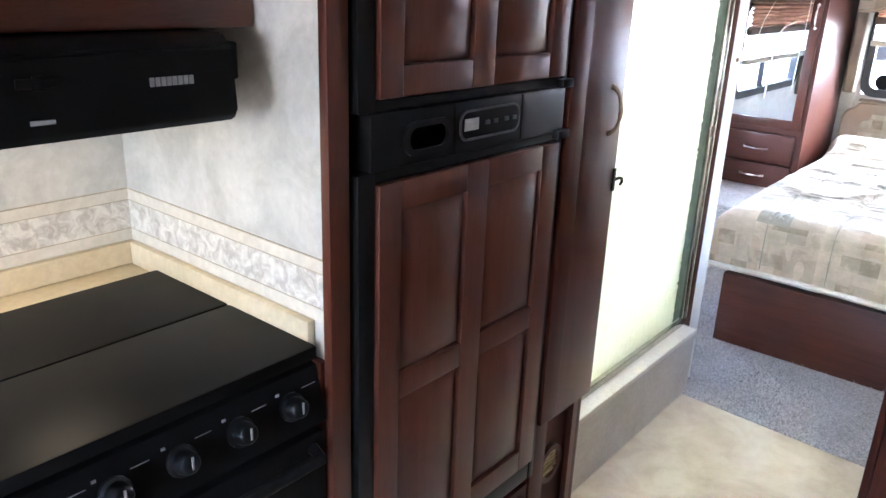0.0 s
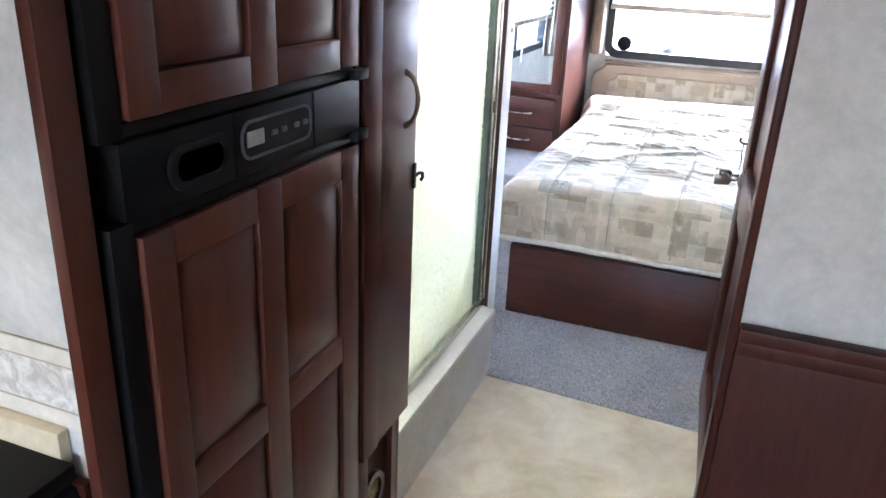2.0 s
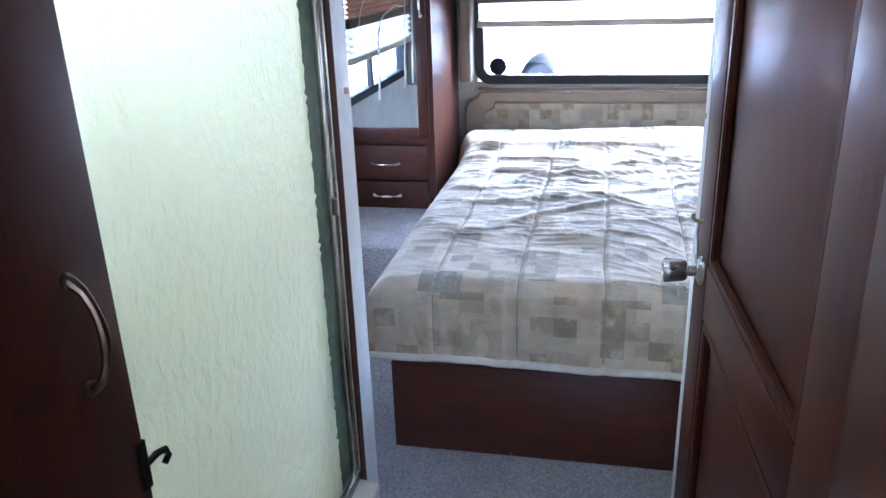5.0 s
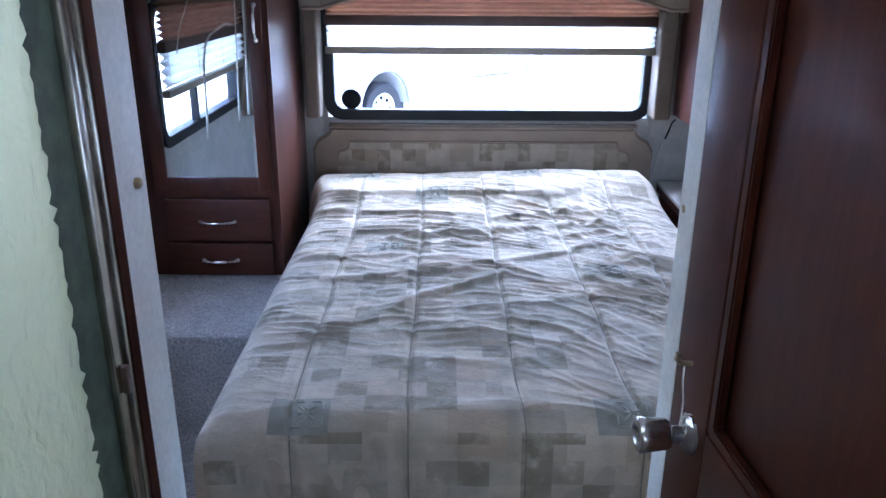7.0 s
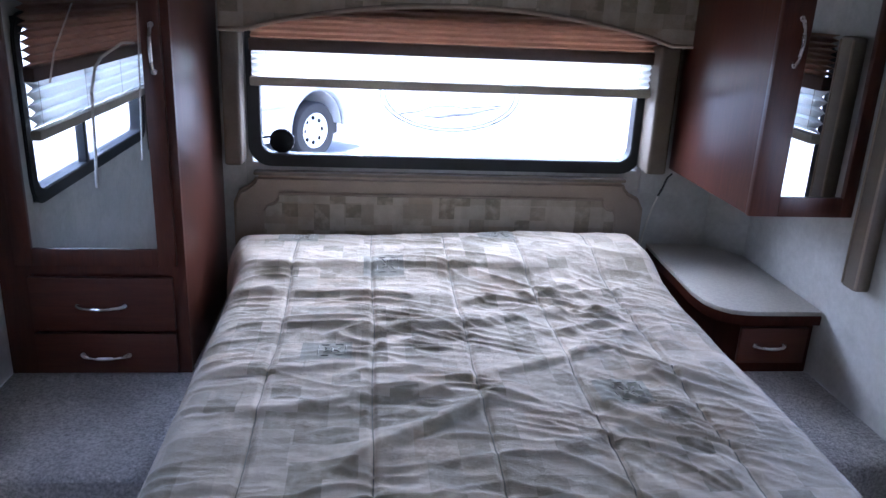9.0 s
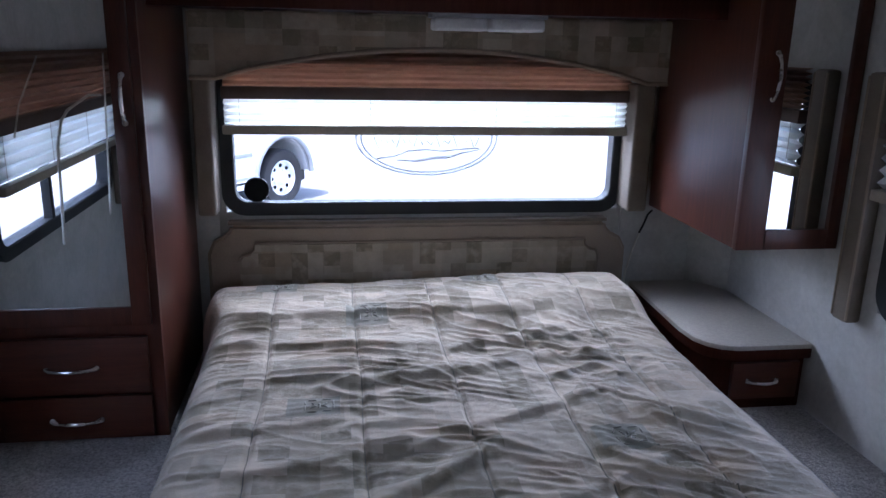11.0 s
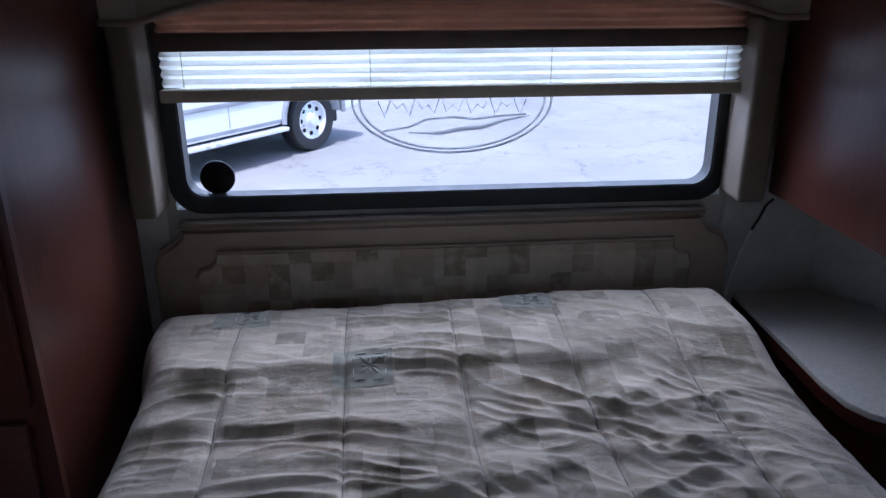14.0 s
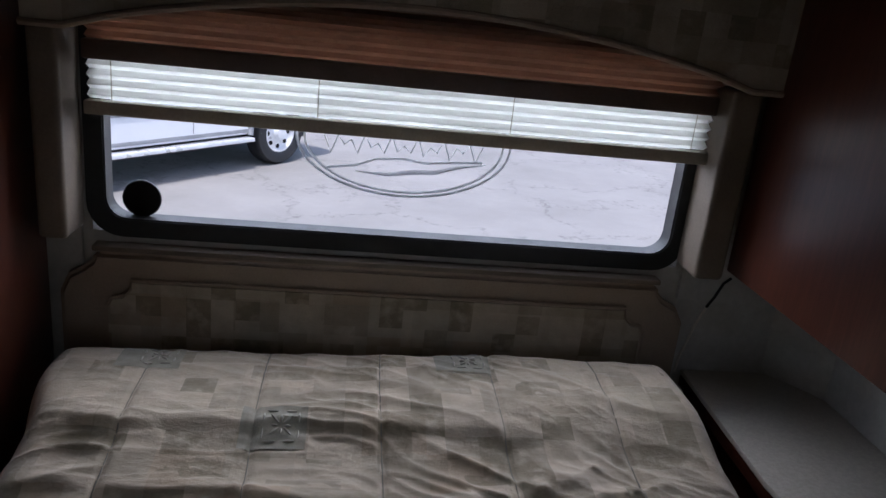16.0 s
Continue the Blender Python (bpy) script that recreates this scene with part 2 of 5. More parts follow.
def patchwork(name, size, bright):
    """Woven quilt cloth: overlapping rectangles of grey, olive and sand, with a thread texture."""
    m, n, l, b = material(name)
    tc = n.new("ShaderNodeTexCoord")

    def cells(sx, sy, off, stops):
        mp, fl, wn_ = n.new("ShaderNodeMapping"), n.new("ShaderNodeVectorMath"), n.new("ShaderNodeTexWhiteNoise")
        mp.inputs["Scale"].default_value, mp.inputs["Location"].default_value = (1 / sx, 1 / sy, 1 / sy), off
        fl.operation = "FLOOR"
        l.new(tc.outputs["Object"], mp.inputs[0]), l.new(mp.outputs[0], fl.inputs[0]), l.new(fl.outputs[0], wn_.inputs["Vector"])
        r = ramp(n, l, wn_.outputs["Value"], stops)
        r.color_ramp.interpolation = "CONSTANT"
        return r.outputs[0]

    base = cells(size * 1.5, size * 1.15, (0.3, 0.17, 0.4), [(0, (0.47, 0.44, 0.38)), (0.3, (0.51, 0.475, 0.415)), (0.6, (0.405, 0.375, 0.32)), (0.85, (0.45, 0.395, 0.325))])
    over = cells(size * 0.8, size * 0.7, (0.11, 0.63, 0.2), [(0, (0.235, 0.215, 0.160)), (0.2, (0.30, 0.275, 0.225)), (0.4, (0.54, 0.50, 0.44)), (0.7, (0.205, 0.19, 0.140))])
    pick = cells(size * 0.8, size * 0.7, (5.11, 3.63, 1.2), [(0, (1, 1, 1)), (0.44, (0, 0, 0))])
    wash = noise_tex(n, l, 9, 5, 0.65)
    wm = ramp(n, l, wash.outputs["Fac"], [(0.35, (0.82, 0.82, 0.80)), (0.65, (1.12, 1.12, 1.12))])
    soft = noise_tex(n, l, 22, 4, 0.6)
    sm = ramp(n, l, soft.outputs["Fac"], [(0.32, (0, 0, 0)), (0.52, (1, 1, 1))])
    fac = mix(n, l, 1.0, mix(n, l, 1.0, pick, sm.outputs[0], "MULTIPLY"), (0.72, 0.72, 0.72), "MULTIPLY")
    col = mix(n, l, 1.0, mix(n, l, fac, base, over), wm.outputs[0], "MULTIPLY")
    col = mix(n, l, 1.0, col, (bright * 1.10, bright * 0.97, bright * 0.82), "MULTIPLY")
    l.new(col, b.inputs["Base Color"])
    th = noise_tex(n, l, 75, 7, 0.72, (1, 1.6, 1.6))
    b.inputs["Roughness"].default_value = 0.9
    b.inputs["Sheen Weight"].default_value = 0.15
    bump(n, l, th.outputs["Fac"], b, 0.55, 0.006)
    return m


QUILT = patchwork("patchwork_quilt_cloth", 0.088, 0.98)
FABRIC = patchwork("patchwork_upholstery", 0.075, 0.75)


def frosted():
    m, n, l, b = material("hammered_obscure_glass")
    a = noise_tex(n, l, 42, 3, 0.5, (1, 1, 0.8), distortion=0.5)
    b.inputs["Base Color"].default_value = (0.915, 0.905, 0.70, 1)
    b.inputs["Transmission Weight"].default_value = 1.0
    b.inputs["Roughness"].default_value = 0.55
    b.inputs["IOR"].default_value = 1.45
    bump(n, l, a.outputs["Fac"], b, 0.8, 0.005)
    return m


FROST = frosted()
GLASS, n, l, b = material("window_glass")
b.inputs["Base Color"].default_value, b.inputs["Transmission Weight"].default_value = (0.97, 0.98, 1.0, 1), 1.0
b.inputs["Roughness"].default_value, b.inputs["IOR"].default_value = 0.0, 1.02


def pleat_mat():
    m, n, l, b = material("white_pleated_shade_cloth")
    tr, mx = n.new("ShaderNodeBsdfTranslucent"), n.new("ShaderNodeMixShader")
    f = noise_tex(n, l, 180, 2, 0.6, (0.2, 1, 1))
    c = ramp(n, l, f.outputs["Fac"], [(0.3, (0.78, 0.78, 0.75)), (0.7, (0.86, 0.86, 0.83))])
    l.new(c.outputs[0], b.inputs["Base Color"]), l.new(c.outputs[0], tr.inputs[0])
    b.inputs["Roughness"].default_value = 0.9
    mx.inputs[0].default_value = 0.6
    l.new(b.outputs[0], mx.inputs[1]), l.new(tr.outputs[0], mx.inputs[2])
    l.new(mx.outputs[0], n["Material Output"].inputs[0])
    return m


DAY = pleat_mat()
MILK, n, l, b = material("milky_acrylic")
tr, mx = n.new("ShaderNodeBsdfTranslucent"), n.new("ShaderNodeMixShader")
b.inputs["Base Color"].default_value, tr.inputs[0].default_value = (0.85, 0.85, 0.83, 1), (0.93, 0.93, 0.90, 1)
b.inputs["Roughness"].default_value, mx.inputs[0].default_value = 0.4, 0.85
l.new(b.outputs[0], mx.inputs[1]), l.new(tr.outputs[0], mx.inputs[2])
l.new(mx.outputs[0], n["Material Output"].inputs[0])
NIGHT = speckled("brown_pleated_shade_cloth", [(0.30, 0.185, 0.13), (0.38, 0.24, 0.17)], 8, 0.85, fine=200)
RAIL_BROWN = speckled("brown_shade_rail", [(0.10, 0.062, 0.046), (0.13, 0.085, 0.064)], 10, 0.5)
RAIL_TAN = speckled("tan_shade_rail", [(0.40, 0.35, 0.27), (0.47, 0.42, 0.33)], 10, 0.5)
CAR_WHITE = speckled("white_car_paint", [(0.74, 0.75, 0.76), (0.78, 0.79, 0.80)], 2, 0.22, depth=0)
CAR_GREY = speckled("grey_car_trim", [(0.25, 0.26, 0.27), (0.33, 0.34, 0.35)], 4, 0.4, depth=0)
RIM = speckled("bright_wheel_metal", [(0.74, 0.75, 0.76), (0.84, 0.85, 0.86)], 9, 0.3, 0.35, depth=0)
DIFFUSER = speckled("milky_lens", [(0.70, 0.70, 0.68), (0.78, 0.78, 0.76)], 8, 0.3, depth=0)
ETCH, n, l, b = material("etched_decal")
tr, mx = n.new("ShaderNodeBsdfTranslucent"), n.new("ShaderNodeMixShader")
b.inputs["Base Color"].default_value, tr.inputs[0].default_value = (0.6, 0.61, 0.62, 1), (0.75, 0.77, 0.80, 1)
b.inputs["Roughness"].default_value, mx.inputs[0].default_value = 0.6, 0.33
l.new(b.outputs[0], mx.inputs[1]), l.new(tr.outputs[0], mx.inputs[2])
l.new(mx.outputs[0], n["Material Output"].inputs[0])


def dirt_mat():
    m, n, l, b = material("pale_cracked_ground")
    a = noise_tex(n, l, 0.5, 6, 0.65)
    f = noise_tex(n, l, 9, 5, 0.7)
    v = n.new("ShaderNodeTexVoronoi")
    v.feature, v.inputs["Scale"].default_value = "DISTANCE_TO_EDGE", 0.55
    tc, wp = n.new("ShaderNodeTexCoord"), noise_tex(n, l, 1.5, 5, 0.7)
    vm = n.new("ShaderNodeVectorMath")
    vm.operation = "MULTIPLY_ADD"
    vm.inputs[1].default_value = (1.6, 1.6, 1.6)
    l.new(wp.outputs["Color"], vm.inputs[0]), l.new(tc.outputs["Object"], vm.inputs[2]), l.new(vm.outputs[0], v.inputs["Vector"])
    c = ramp(n, l, a.outputs["Fac"], [(0.3, (0.22, 0.215, 0.205)), (0.7, (0.31, 0.30, 0.29))])
    k = ramp(n, l, v.outputs["Distance"], [(0.0, (0.62, 0.62, 0.63)), (0.03, (1, 1, 1))])
    pick = ramp(n, l, f.outputs["Fac"], [(0.42, (0, 0, 0)), (0.6, (1, 1, 1))])
    crack = mix(n, l, pick.outputs[0], (1.0, 1.0, 1.0), k.outputs[0])
    l.new(mix(n, l, 1.0, c.outputs[0], crack, "MULTIPLY"), b.inputs["Base Color"])
    b.inputs["Roughness"].default_value = 0.95
    bump(n, l, f.outputs["Fac"], b, 0.6, 0.02)
    return m


DIRT = dirt_mat()

# ---- building helpers ----
BASE = {}
ORIGIN = Vector((0, 0, 0))     # of the space that is being furnished


def thing(name, base, label, category, group="", kind=""):
    ob = new(name)
    ob.location = Vector(base) + ORIGIN
    BASE[ob] = Vector(base)
    return tagged(ob, label, category, group, kind)


def link(name, bm, mat, smooth=True):
    bm.normal_update()
    if smooth:
        for f in bm.faces:
            f.smooth = True
        for e in bm.edges:
            e.smooth = not (len(e.link_faces) == 2 and e.calc_face_angle(0) > 0.7)
    me = bpy.data.meshes.new(name)
    bm.to_mesh(me)
    bm.free()
    me.materials.append(mat)
    return new(name, me)


def part(name, bm, mat, parent, label="", smooth=True):
    base = BASE[parent]
    bmesh.ops.translate(bm, verts=bm.verts, vec=-base)
    ob = link(name, bm, mat, smooth)
    ob.parent = parent
    BASE[ob] = base
    return tagged(ob, label)


def solid(name, bm, mat, label, category, kind="", group="", smooth=True):
    """A one-mesh thing, its origin at the foot of its middle."""
    c = [(min(v.co[i] for v in bm.verts) + max(v.co[i] for v in bm.verts)) / 2 for i in range(3)]
    base = Vector((c[0], c[1], min(v.co.z for v in bm.verts)))
    bmesh.ops.translate(bm, verts=bm.verts, vec=-base)
    ob = link(name, bm, mat, smooth)
    ob.location = base + ORIGIN
    BASE[ob] = base
    return tagged(ob, label, category, group, kind)


def box(bm, x0, x1, y0, y1, z0, z1, bev=0.0, seg=2):
    g = bmesh.ops.create_cube(bm, size=1.0)
    vs = g["verts"]
    for v in vs:
        v.co = Vector((x0 + (v.co.x + 0.5) * (x1 - x0), y0 + (v.co.y + 0.5) * (y1 - y0), z0 + (v.co.z + 0.5) * (z1 - z0)))
    if bev:
        es = list({e for v in vs for e in v.link_edges})
        bmesh.ops.bevel(bm, geom=es, offset=bev, segments=seg, profile=0.6, affect="EDGES")
    return bm


def boxes(*lots, bev=0.0):
    bm = bmesh.new()
    for q in lots:
        box(bm, *q, bev=bev)
    return bm


def one(x0, x1, y0, y1, z0, z1, bev=0.0, seg=2):
    return box(bmesh.new(), x0, x1, y0, y1, z0, z1, bev, seg)


def tube(bm, pts, r, seg=8):
    """A round bar along the points, with closed ends."""
    pts = [Vector(p) for p in pts]
    rings = []
    side = None
    for i, p in enumerate(pts):
        way = (pts[min(i + 1, len(pts) - 1)] - pts[max(i - 1, 0)]).normalized()
        if side is None:
            side = way.orthogonal().normalized()
        side = (side - way * side.dot(way)).normalized()
        up = way.cross(side)
        rr = r[i] if isinstance(r, (list, tuple)) else r
        rings.append([bm.verts.new(p + (side * math.cos(2 * math.pi * k / seg) + up * math.sin(2 * math.pi * k / seg)) * rr) for k in range(seg)])
    for a, c in zip(rings, rings[1:]):
        for k in range(seg):
            bm.faces.new((a[k], a[(k + 1) % seg], c[(k + 1) % seg], c[k]))
    bm.faces.new(rings[0][::-1]), bm.faces.new(rings[-1])
    return bm


def lathe(bm, centre, axis, profile, seg=20):
    """Turned shape: profile rows of (distance along the axis, radius)."""
    c, a = Vector(centre), Vector(axis).normalized()
    return tube_rings(bm, [(c + a * s, r) for s, r in profile], a, seg)


def tube_rings(bm, rows, a, seg):
    side = a.orthogonal().normalized()
    up = a.cross(side)
    rings = [[bm.verts.new(p + (side * math.cos(2 * math.pi * k / seg) + up * math.sin(2 * math.pi * k / seg)) * max(r, 1e-4)) for k in range(seg)] for p, r in rows]
    for q, w in zip(rings, rings[1:]):
        for k in range(seg):
            bm.faces.new((q[k], q[(k + 1) % seg], w[(k + 1) % seg], w[k]))
    bm.faces.new(rings[0][::-1]), bm.faces.new(rings[-1])
    return bm


def prism(bm, outline, z0, z1, bev=0.0):
    """An upright block over an outline of (x, y)."""
    lo = [bm.verts.new((x, y, z0)) for x, y in outline]
    hi = [bm.verts.new((x, y, z1)) for x, y in outline]
    k = len(outline)
    fs = [bm.faces.new(lo[::-1]), bm.faces.new(hi)] + [bm.faces.new((lo[i], lo[(i + 1) % k], hi[(i + 1) % k], hi[i])) for i in range(k)]
    bmesh.ops.recalc_face_normals(bm, faces=fs)
    if bev:
        bmesh.ops.bevel(bm, geom=list({e for f in fs[:2] for e in f.edges}), offset=bev, segments=2, profile=0.6, affect="EDGES")
    return bm


def wall_prism(bm, outline, y0, y1):
    """A block standing in the rear wall's plane over an outline of (x, z)."""
    a = [bm.verts.new((x, y0, z)) for x, z in outline]
    c = [bm.verts.new((x, y1, z)) for x, z in outline]
    k = len(outline)
    fs = [bm.faces.new(a), bm.faces.new(c[::-1])] + [bm.faces.new((a[(i + 1) % k], a[i], c[i], c[(i + 1) % k])) for i in range(k)]
    bmesh.ops.recalc_face_normals(bm, faces=fs)
    return bm


def rounded(x0, x1, z0, z1, r, k=6):
    pts = []
    for cx, cz, a0 in ((x1 - r, z1 - r, 0), (x0 + r, z1 - r, 90), (x0 + r, z0 + r, 180), (x1 - r, z0 + r, 270)):
        pts += [(cx + r * math.cos(radians(a0 + 90 * i / k)), cz + r * math.sin(radians(a0 + 90 * i / k))) for i in range(k + 1)]
    return pts


def ring(bm, outer, inner, place, d0, d1):
    """A frame between two outlines with the same count of points; place(u, v, w) gives the world point."""
    rows = [[bm.verts.new(place(u, v, w)) for u, v in o] for o, w in ((outer, d0), (outer, d1), (inner, d1), (inner, d0))]
    k = len(outer)
    fs = []
    for q in range(4):
        a, c = rows[q], rows[(q + 1) % 4]
        fs += [bm.faces.new((a[i], a[(i + 1) % k], c[(i + 1) % k], c[i])) for i in range(k)]
    bmesh.ops.recalc_face_normals(bm, faces=fs)
    return bm


# a face's own axes: u along it, v up, w out of it
def face_px(x):
    return lambda u, v, w: Vector((x + w, u, v))


def face_nx(x):
    return lambda u, v, w: Vector((x - w, u, v))


def face_ny(y):
    return lambda u, v, w: Vector((u, y - w, v))


def fbox(bm, f, u0, u1, v0, v1, w0, w1, bev=0.0):
    a, c = f(u0, v0, w0), f(u1, v1, w1)
    return box(bm, min(a.x, c.x), max(a.x, c.x), min(a.y, c.y), max(a.y, c.y), min(a.z, c.z), max(a.z, c.z), bev)


def raised(bm, f, u0, u1, v0, v1, low, high, slope):
    """A raised centre panel with sloping shoulders."""
    o = [bm.verts.new(f(u, v, low)) for u, v in ((u0, v0), (u1, v0), (u1, v1), (u0, v1))]
    s = slope
    m = [bm.verts.new(f(u, v, low + (high - low) * 0.85)) for u, v in ((u0 + s, v0 + s), (u1 - s, v0 + s), (u1 - s, v1 - s), (u0 + s, v1 - s))]
    s = slope * 1.12
    i = [bm.verts.new(f(u, v, high)) for u, v in ((u0 + s, v0 + s), (u1 - s, v0 + s), (u1 - s, v1 - s), (u0 + s, v1 - s))]
    fs = [bm.faces.new(i)]
    for a, c in ((o, m), (m, i)):
        fs += [bm.faces.new((a[k], a[(k + 1) % 4], c[(k + 1) % 4], c[k])) for k in range(4)]
    bmesh.ops.recalc_face_normals(bm, faces=fs)
    if fs[0].normal.dot(f(0, 0, 1) - f(0, 0, 0)) < 0:
        bmesh.ops.reverse_faces(bm, faces=fs)
    return bm


def panel_leaf(parent, name, f, u0, u1, v0, v1, thick, us, vs, mat, rim=0.022, low=0.13, high=0.95):
    """A framed leaf: stiles and rails round fields between the us and the vs, each field with a bead and a panel of its own."""
    spans_u = [(us[i], us[i + 1]) for i in range(0, len(us), 2)]
    spans_v = [(vs[i], vs[i + 1]) for i in range(0, len(vs), 2)]
    leaf = part(name, fbox(bmesh.new(), f, u0 + 0.005, u1 - 0.005, v0 + 0.005, v1 - 0.005, -0.004, thick * 0.12), mat, parent)
    edge, ve = [u0, *us, u1], [v0, *vs, v1]
    for i in range(0, len(edge), 2):
        part("stile", fbox(bmesh.new(), f, edge[i], edge[i + 1], v0, v1, 0, thick, 0.0045), mat, leaf)
    for a, c in spans_u:
        for i in range(0, len(ve), 2):
            part("rail", fbox(bmesh.new(), f, a - 0.001, c + 0.001, ve[i], ve[i + 1], 0.0005, thick - 0.0006, 0.0045), mat, leaf)
    for a, c in spans_u:
        for p, q in spans_v:
            raised(pb := bmesh.new(), f, a + 0.001, c - 0.001, p + 0.001, q - 0.001, thick * low, thick * high, rim)
            part("panel", pb, mat, leaf)
    return leaf


def pull(parent, a, b, out, mat=STEEL, r=0.0045):
    """A bow handle between two feet."""
    a, b, out = Vector(a), Vector(b), Vector(out)
    pts, rr = [], []
    for i in range(13):
        s = i / 12
        h = math.sin(math.pi * s) ** 0.55
        pts.append(a.lerp(b, s) + out * (0.004 + 0.024 * h))
        rr.append(r * (1.5 if i in (0, 12) else 1.0 + 0.25 * math.cos(2 * math.pi * s) ** 2))
    bm = tube(bmesh.new(), pts, rr, 8)
    for p in (a, b):
        lathe(bm, p, out, [(0.0, 0.008), (0.004, 0.008), (0.007, 0.005)], 10)
    return part("handle", bm, mat, parent, "brushed nickel bow handle")


# ---- structure ----
XL, XR, YR, ZC = -0.755, 1.826, 2.64, 1.98     # bedroom side walls, rear wall, ceiling
PLAT, PLAT_Y = 0.400, 1.40                   # raised floor at the head end

solid("floor", one(-0.58, XR + 0.1, -5.0, 0.05, -0.08, 0.0), VINYL, "marbled beige sheet vinyl floor of hall and kitchen", "floor", "structure")
cb = bmesh.new()
prof = [(-0.002, -0.02), (-0.002, 0.004), (0.006, 0.010), (PLAT_Y - 0.012, 0.010), (PLAT_Y, 0.03), (PLAT_Y, PLAT - 0.045), (PLAT_Y + 0.008, PLAT - 0.014), (PLAT_Y + 0.03, PLAT), (YR + 0.02, PLAT)]
xs = [XL + 0.002, XR - 0.002]
va = [cb.verts.new((xs[0], y, z)) for y, z in prof]
vb = [cb.verts.new((xs[1], y - 0.143 * (y < 0.1), z)) for y, z in prof]
for i in range(len(prof) - 1):
    cb.faces.new((va[i], vb[i], vb[i + 1], va[i + 1]))
solid("carpet", cb, CARPET, "grey cut-pile carpet running up over a raised bedroom floor", "carpet", "structure")

# loose pile standing on the flat part of the carpet
pile = random.Random(41)
tb = bmesh.new()
for _ in range(24000):
    x = pile.uniform(XL + 0.03, XR - 0.03)
    edge = -0.002 - 0.143 * (x - xs[0]) / (xs[1] - xs[0])
    hall = 0.03 < x < 0.79
    y = pile.uniform(edge, PLAT_Y - 0.03) if pile.random() < 0.75 else pile.uniform(edge, 0.5)
    if y < 0.10 and not hall:
        continue
    turn, lean, tall = pile.uniform(0, math.tau), pile.uniform(0.003, 0.016), pile.uniform(0.009, 0.022)
    wide = pile.uniform(0.002, 0.0045)
    dx, dy = math.cos(turn), math.sin(turn)
    z = 0.006
    tb.faces.new((tb.verts.new((x - dy * wide, y + dx * wide, z)), tb.verts.new((x + dy * wide, y - dx * wide, z)),
                  tb.verts.new((x + dx * lean, y + dy * lean, z + tall))))
solid("carpet_pile", tb, CARPET, "loose grey tufts of cut pile on the bedroom carpet", "carpet pile", "stuff", smooth=False)

# side walls with window openings
WL = (0.36, 1.64, 0.86, 1.45)
WRt = (0.42, 1.67, 0.83, 1.45)
for name, x0, x1, (a, c, p, q) in (("wall_left", XL - 0.06, XL, WL), ("wall_right", XR, XR + 0.06, WRt)):
    solid(name, boxes((x0, x1, 0.0 if x0 < 0 else -1.22, a, 0, ZC), (x0, x1, c, YR + 0.06, 0, ZC), (x0, x1, a, c, 0, p), (x0, x1, a, c, q, ZC)),
          PAPER, "bedroom side wall in pale grey mottled wallpaper", "wall", "structure")
WR = (-0.109, 1.397, 0.932, 1.51)
solid("wall_rear", boxes((XL, WR[0], YR, YR + 0.06, 0, ZC), (WR[1], XR, YR, YR + 0.06, 0, ZC), (WR[0], WR[1], YR, YR + 0.06, 0, WR[2]), (WR[0], WR[1], YR, YR + 0.06, WR[3], ZC)),
      PAPER, "rear wall in pale grey mottled wallpaper", "wall", "structure")
cm = bmesh.new()
prism(cm, [(1.715, YR - 0.001), (XR - 0.001, 2.49), (XR - 0.001, YR - 0.001)], PLAT - 0.01, ZC)
solid("wall_corner", cm, PAPER, "slanting corner panel in pale grey wallpaper", "wall", "structure")
# partition between shower and bedroom, and the one across the hall
solid("wall_partition_1", one(XL, -0.030, 0.004, 0.094, 0, ZC), PAPER, "partition between shower and bedroom in grey wallpaper", "wall", "structure")
solid("trim_1", one(-0.030, 0.0, 0.0, 0.10, 0, ZC, 0.004), WHITE, "off-white jamb post at the bedroom opening", "door jamb", "structure")
solid("trim_3", one(-0.0305, 0.0015, -0.0028, -0.0002, 0, ZC, 0.0008), WOOD, "thin cherry-brown strip on the front of the jamb post beside the shower", "door jamb", "structure")
solid("wall_partition_2", one(0.842, XR, 0.192, 0.255, 0, ZC), PAPER, "partition between washroom and bedroom in grey wallpaper", "wall", "structure")
solid("trim_2", one(0.811, 0.842, 0.188, 0.262, 0, ZC, 0.004), WHITE, "off-white jamb post at the bedroom opening", "door jamb", "structure")
# hall wall with the washroom door, and the wall that faces the kitchen
solid("wall_hall", boxes((0.822, 0.852, -1.113, -0.884, 0, ZC), (0.822, 0.852, -0.884, 0.187, 1.862, ZC)), WOOD, "cherry veneered hall wall beside the washroom door", "wall", "structure")
ORIGIN = Vector((0, 0.046, 0))
solid("wall_kitchen", one(0.831, XR, -1.22, -1.16, 0, ZC), PAPER, "kitchen-side wall in pale mottled wallpaper over a wainscot", "wall", "structure")
solid("corner_post", one(0.814, 0.8305, -1.235, -1.16, 0, ZC, 0.005), WOOD_DARK, "dark cherry corner post", "trim", "structure")
ws = thing("wainscot", (1.3, -1.24, 0), "dark cherry wainscot with a moulded cap rail", "wainscot", kind="structure")
part("board", one(0.831, XR, -1.232, -1.2205, 0.08, 0.875, 0.002), WOOD_DARK, ws)
bm = boxes((0.831, XR, -1.246, -1.2205, 0.876, 0.905), (0.831, XR, -1.256, -1.2205, 0.906, 0.932), bev=0.005)
part("cap_rail", bm, WOOD_DARK, ws)
part("skirting", one(0.831, XR, -1.240, -1.2205, 0.0, 0.079, 0.003), WOOD_DARK, ws)
